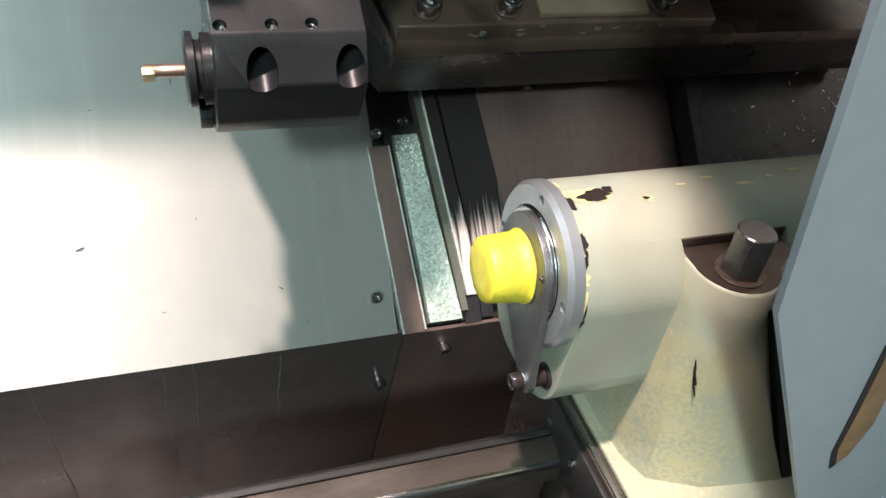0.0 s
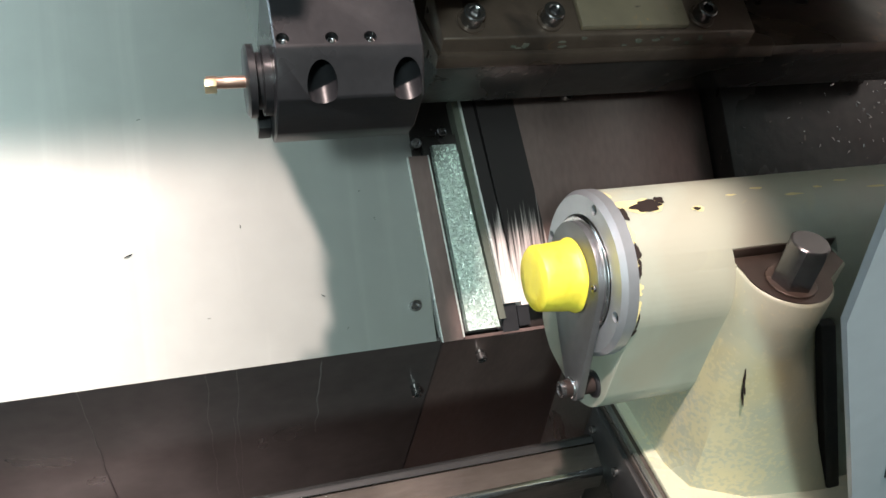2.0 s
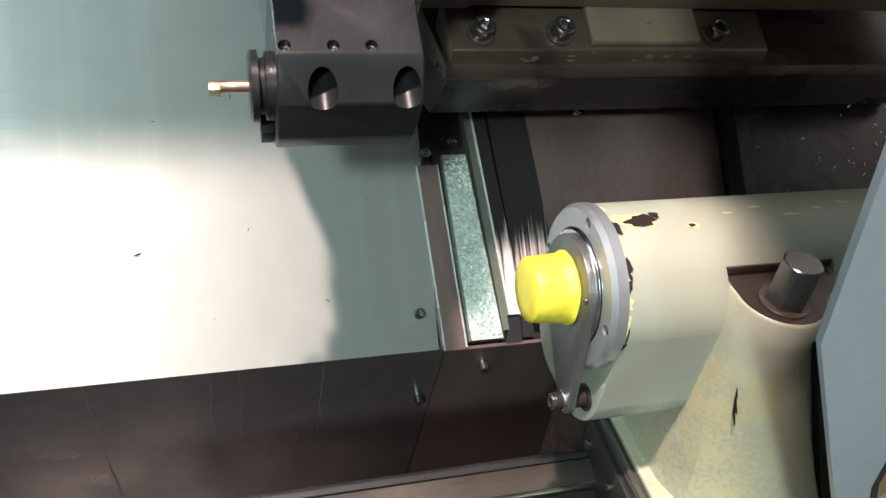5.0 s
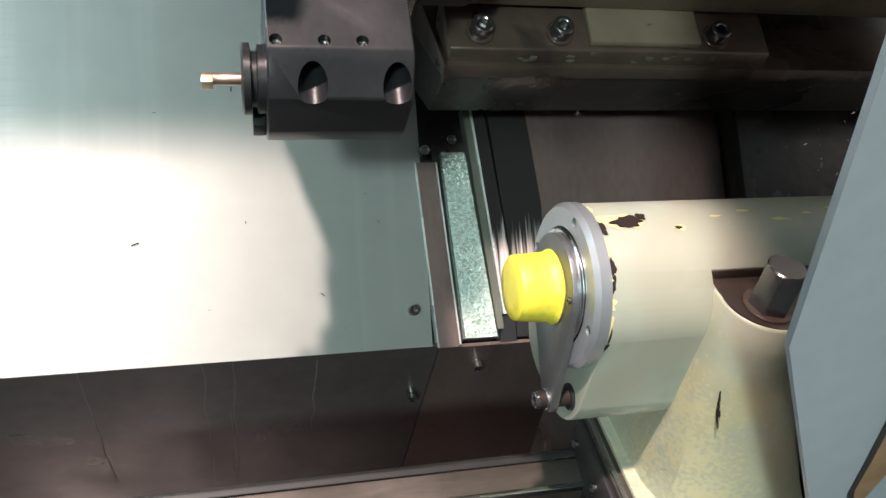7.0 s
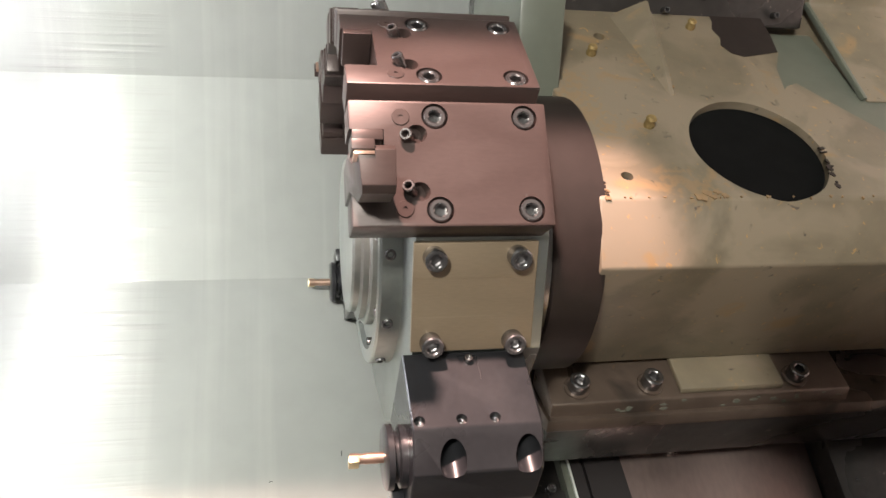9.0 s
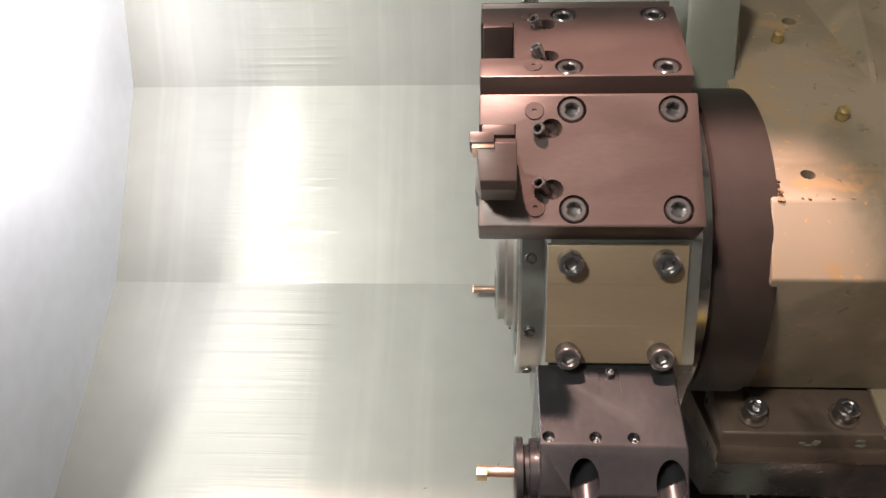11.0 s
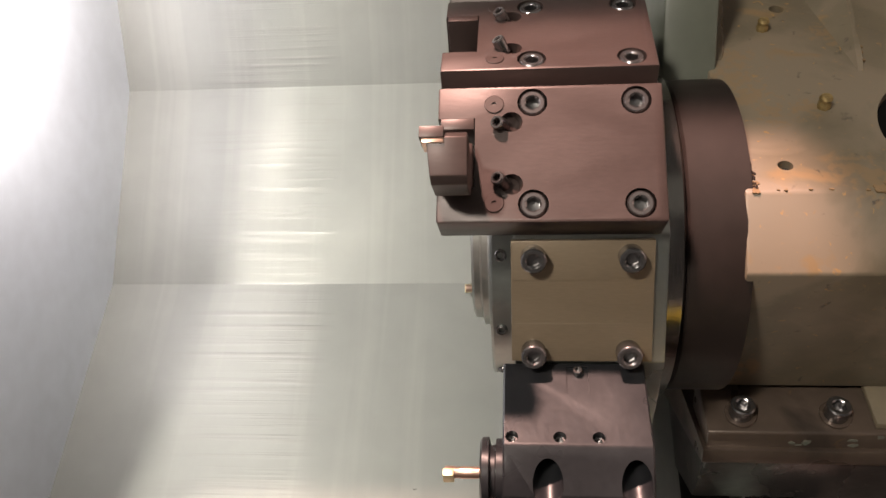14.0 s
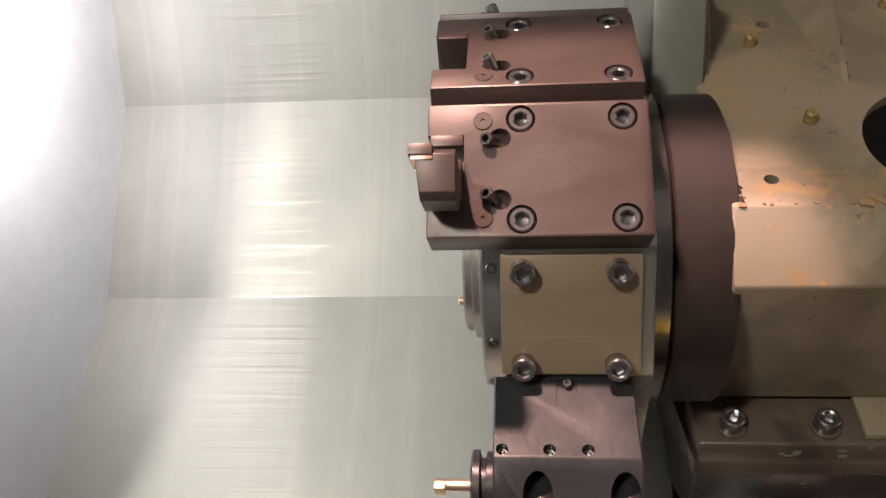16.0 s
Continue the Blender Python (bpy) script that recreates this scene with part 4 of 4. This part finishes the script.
AP = Vector((0, F4[0] - F3[0], F4[1] - F3[1])).normalized()
M_DRIP = material("dried_coolant", (0.19, 0.172, 0.165), 0.5, 0.2, 0.2, 90, 0.1)
drips = empty("dried_drips", Matrix.Translation((0, F3[0], F3[1])) @ Matrix(((1, 0, 0, 0), (0, -AP.y, AP.z, 0), (0, -AP.z, -AP.y, 0), (0, 0, 0, 1))), "thin dried coolant runs on the dark apron sheet", "drip stain")
for k, (x, start, run) in enumerate(((-0.085, 0.004, 0.30), (-0.055, 0.0, 0.33), (-0.062, 0.10, 0.22), (0.03, 0.01, 0.16), (-0.20, 0.0, 0.26))):
    line = []
    for i in range(25):
        t = i / 24
        line.append((x + 0.004 * noise.noise(Vector((t * 5, k * 3.7, 0))), -start - run * t))
    outline = [(px - 0.0005, py) for px, py in line] + [(px + 0.0005, py) for px, py in line[::-1]]
    part("run", plug_of(outline, -0.0004, 0.0004), M_DRIP, drips)

# ---------- tailstock way and door ----------
way_rail = empty("tailstock_rail", at(0, 0, 0), "worn grey steel guide rail of the tailstock", "rail")
part("rail_body", prism([(-0.1765, 0.960), (-0.198, 0.9515), (-0.2005, 0.948), (-0.2005, 0.930), (-0.185, 0.915), (-0.185, 0.55), (-0.160, 0.55), (-0.160, 0.940), (-0.165, 0.944)], XL, 0.2345, 0.0008), M_RAIL, way_rail)
part("worn_edge", prism([(-0.2009, 0.9480), (-0.1990, 0.9516), (-0.1955, 0.9530), (-0.1965, 0.9490)], XL, 0.2340, 0.0003), M_BRIGHT, way_rail, "bright worn rail edge")
part("wet_seam", prism([(-0.1755, 0.9605), (-0.170, 0.962), (-0.164, 0.957), (-0.168, 0.950)], XL, 0.2335, 0.0008), M_RUBBER, way_rail, "black oily sealing lip")

door = empty("sliding_door", at(0, 0, 0), "grey-blue painted sliding door with a rusty strip", "door")
DM = Matrix.Translation((0, -0.36, 0)) @ Matrix(((1, 0, 0, 0), (0, 0, -1, 0), (0, 1, 0, 0), (0, 0, 0, 1)))
panel = [(0.180, 1.297), (0.1570, 1.418), (0.135, 1.53), (0.118, 1.62), (1.05, 1.62), (1.05, 0.72), (0.50, 0.72), (0.265, 1.144)]
part("panel", plug_of(panel, -0.004, 0.0), M_DOOR, door, "", DM)
# unseen sheet and post, added to keep the overhead lamp off the right side
part("shade_hood", joined(box(-0.016, 0.30, -0.52, -0.066, 2.2005, 2.212, 0.001), box(0.30, 1.05, -0.40, -0.33, 2.2005, 2.212, 0.001)), M_DOOR, door, "unseen grey-blue sheet added over the door to shade the right side")
part("shade_hood_post", box(0.99, 1.05, -0.36, -0.34, 1.62, 2.2005, 0.002), M_DOOR, door)
part("rust_strip", plug_of([(0.2615, 1.262), (0.275, 1.262), (0.290, 1.195), (0.288, 1.168), (0.283, 1.160), (0.276, 1.176), (0.272, 1.205)], -0.001, 0.0012), M_RUST, door, "rusty brown worn strip", DM)
part("strip_border", plug_of([(0.2585, 1.262), (0.262, 1.262), (0.2725, 1.205), (0.2765, 1.176), (0.2835, 1.160), (0.281, 1.156), (0.274, 1.172), (0.2695, 1.20)], -0.001, 0.0010), M_RUBBER, door, "", DM)

# ---------- cover screws and loose swarf ----------
def cover_screw(p, n, group="cover screws", spacer=0.004):
    h = empty("cover_screw", along(p, n), "oily socket head screw with a spacer in the sheet cover", "screw", group)
    part("spacer", tube(0.0058, spacer + 0.0005, 0.0004, 24), M_BRIGHT, h, m=at(0, 0, -0.0005))
    part("head", SCREW8, M_SCREW, h, m=at(0, 0, spacer))
    return h


cover_screw(on_slope(0.0395, 0.1324), OUT, spacer=0.003)
S3N = Vector((0, -0.977, -0.21)).normalized()
cover_screw((0.141, 0.0345, 0.8160), S3N, spacer=0.005)
cover_screw((0.2075, 0.0225, 0.8715), S3N, spacer=0.003)
cover_screw(on_slope(0.262, 0.2475, 0.006), OUT)
cover_screw(on_slope(0.258, 0.3443, 0.0), OUT)
cover_screw(on_slope(0.226, 0.1900, -0.010), OUT)
cover_screw(on_slope(0.212, 0.1560, 0.002), OUT, spacer=0.002)


def shard(length, width, bend, rnd):
    """A curled sliver of metal."""
    bm = bmesh.new()
    rows = []
    for k in range(7):
        t = k / 6 - 0.5
        z = 0.0006 + bend * (0.25 - t * t)
        w = width * (1 - 1.6 * abs(t) ** 2)
        o = rnd.uniform(-0.2, 0.2) * width
        rows.append([bm.verts.new((t * length, o - w / 2, z)), bm.verts.new((t * length, o + w / 2, z + 0.3 * width)), bm.verts.new((t * length, o, z - 0.2 * width))])
    for p, q in zip(rows, rows[1:]):
        for i in range(3):
            bm.faces.new((p[i], p[(i + 1) % 3], q[(i + 1) % 3], q[i]))
    return bm


rnd = random.Random(11)
for x, y, z, size, turn in ((-0.036, 0.1194, 1.0022, 0.0035, 80), (0.0384, 0.0618, 0.9483, 0.005, -30), (-0.1222, 0.2038, 1.0812, 0.004, 10), (-0.1436, 0.1057, 0.9894, 0.008, 20),
                            (0.0893, 0.1388, 1.0203, 0.0025, 40), (0.102, 0.1164, 0.9994, 0.003, 100), (-0.075, 0.055, 0.942, 0.003, 0), (-0.045, 0.222, 1.099, 0.006, 85), (0.06, 0.035, 0.924, 0.003, 60)):
    sp = (Vector((0, y, z)) - Vector((0, F3[0], F3[1]))).dot(SLOPE)
    thing(part("swarf_chip", shard(size, size * 0.16, size * 0.3, rnd), M_OXIDE, None, m=SLOPE_M @ at(x, sp, 0.0004) @ Matrix.Rotation(radians(turn), 4, "Z")), "small dark metal sliver lying on the cover", "swarf", "loose swarf chips")
specks = []
for k in range(230):
    x, sp = rnd.gauss(0.76, 0.07), rnd.gauss(0.28, 0.06)
    if 0.53 < x < 1.1 and 0.0 < sp < 0.41:
        specks.append(moved(shard(rnd.uniform(0.002, 0.006), 0.0012, 0.001, rnd), SLOPE_M @ at(x, sp, 0.0352) @ Matrix.Rotation(rnd.uniform(0, 6), 4, "Z")))
thing(part("swarf_specks", joined(*specks), M_BRIGHT), "fine bright swarf specks scattered on the oily cover", "swarf", kind="stuff")
grains = []
for k in range(900):
    u, v = rnd.random(), rnd.random() ** 1.35
    sp = 0.009 + 0.200 * v
    x0, x1 = 0.1900 - 0.0125 * v, 0.2252 - 0.0210 * v
    grains.append(moved(shard(rnd.uniform(0.0015, 0.004), rnd.uniform(0.0006, 0.0016), 0.0015, rnd), SLOPE_M @ at(x0 + (x1 - x0) * u, sp, -0.0025) @ Matrix.Rotation(rnd.uniform(0, 6), 4, "Z") @ Matrix.Rotation(rnd.uniform(-0.6, 0.6), 4, "Y")))
thing(part("groove_swarf", joined(*grains), M_CHIPS), "wet glittering green swarf grains filling the groove", "swarf", kind="stuff")
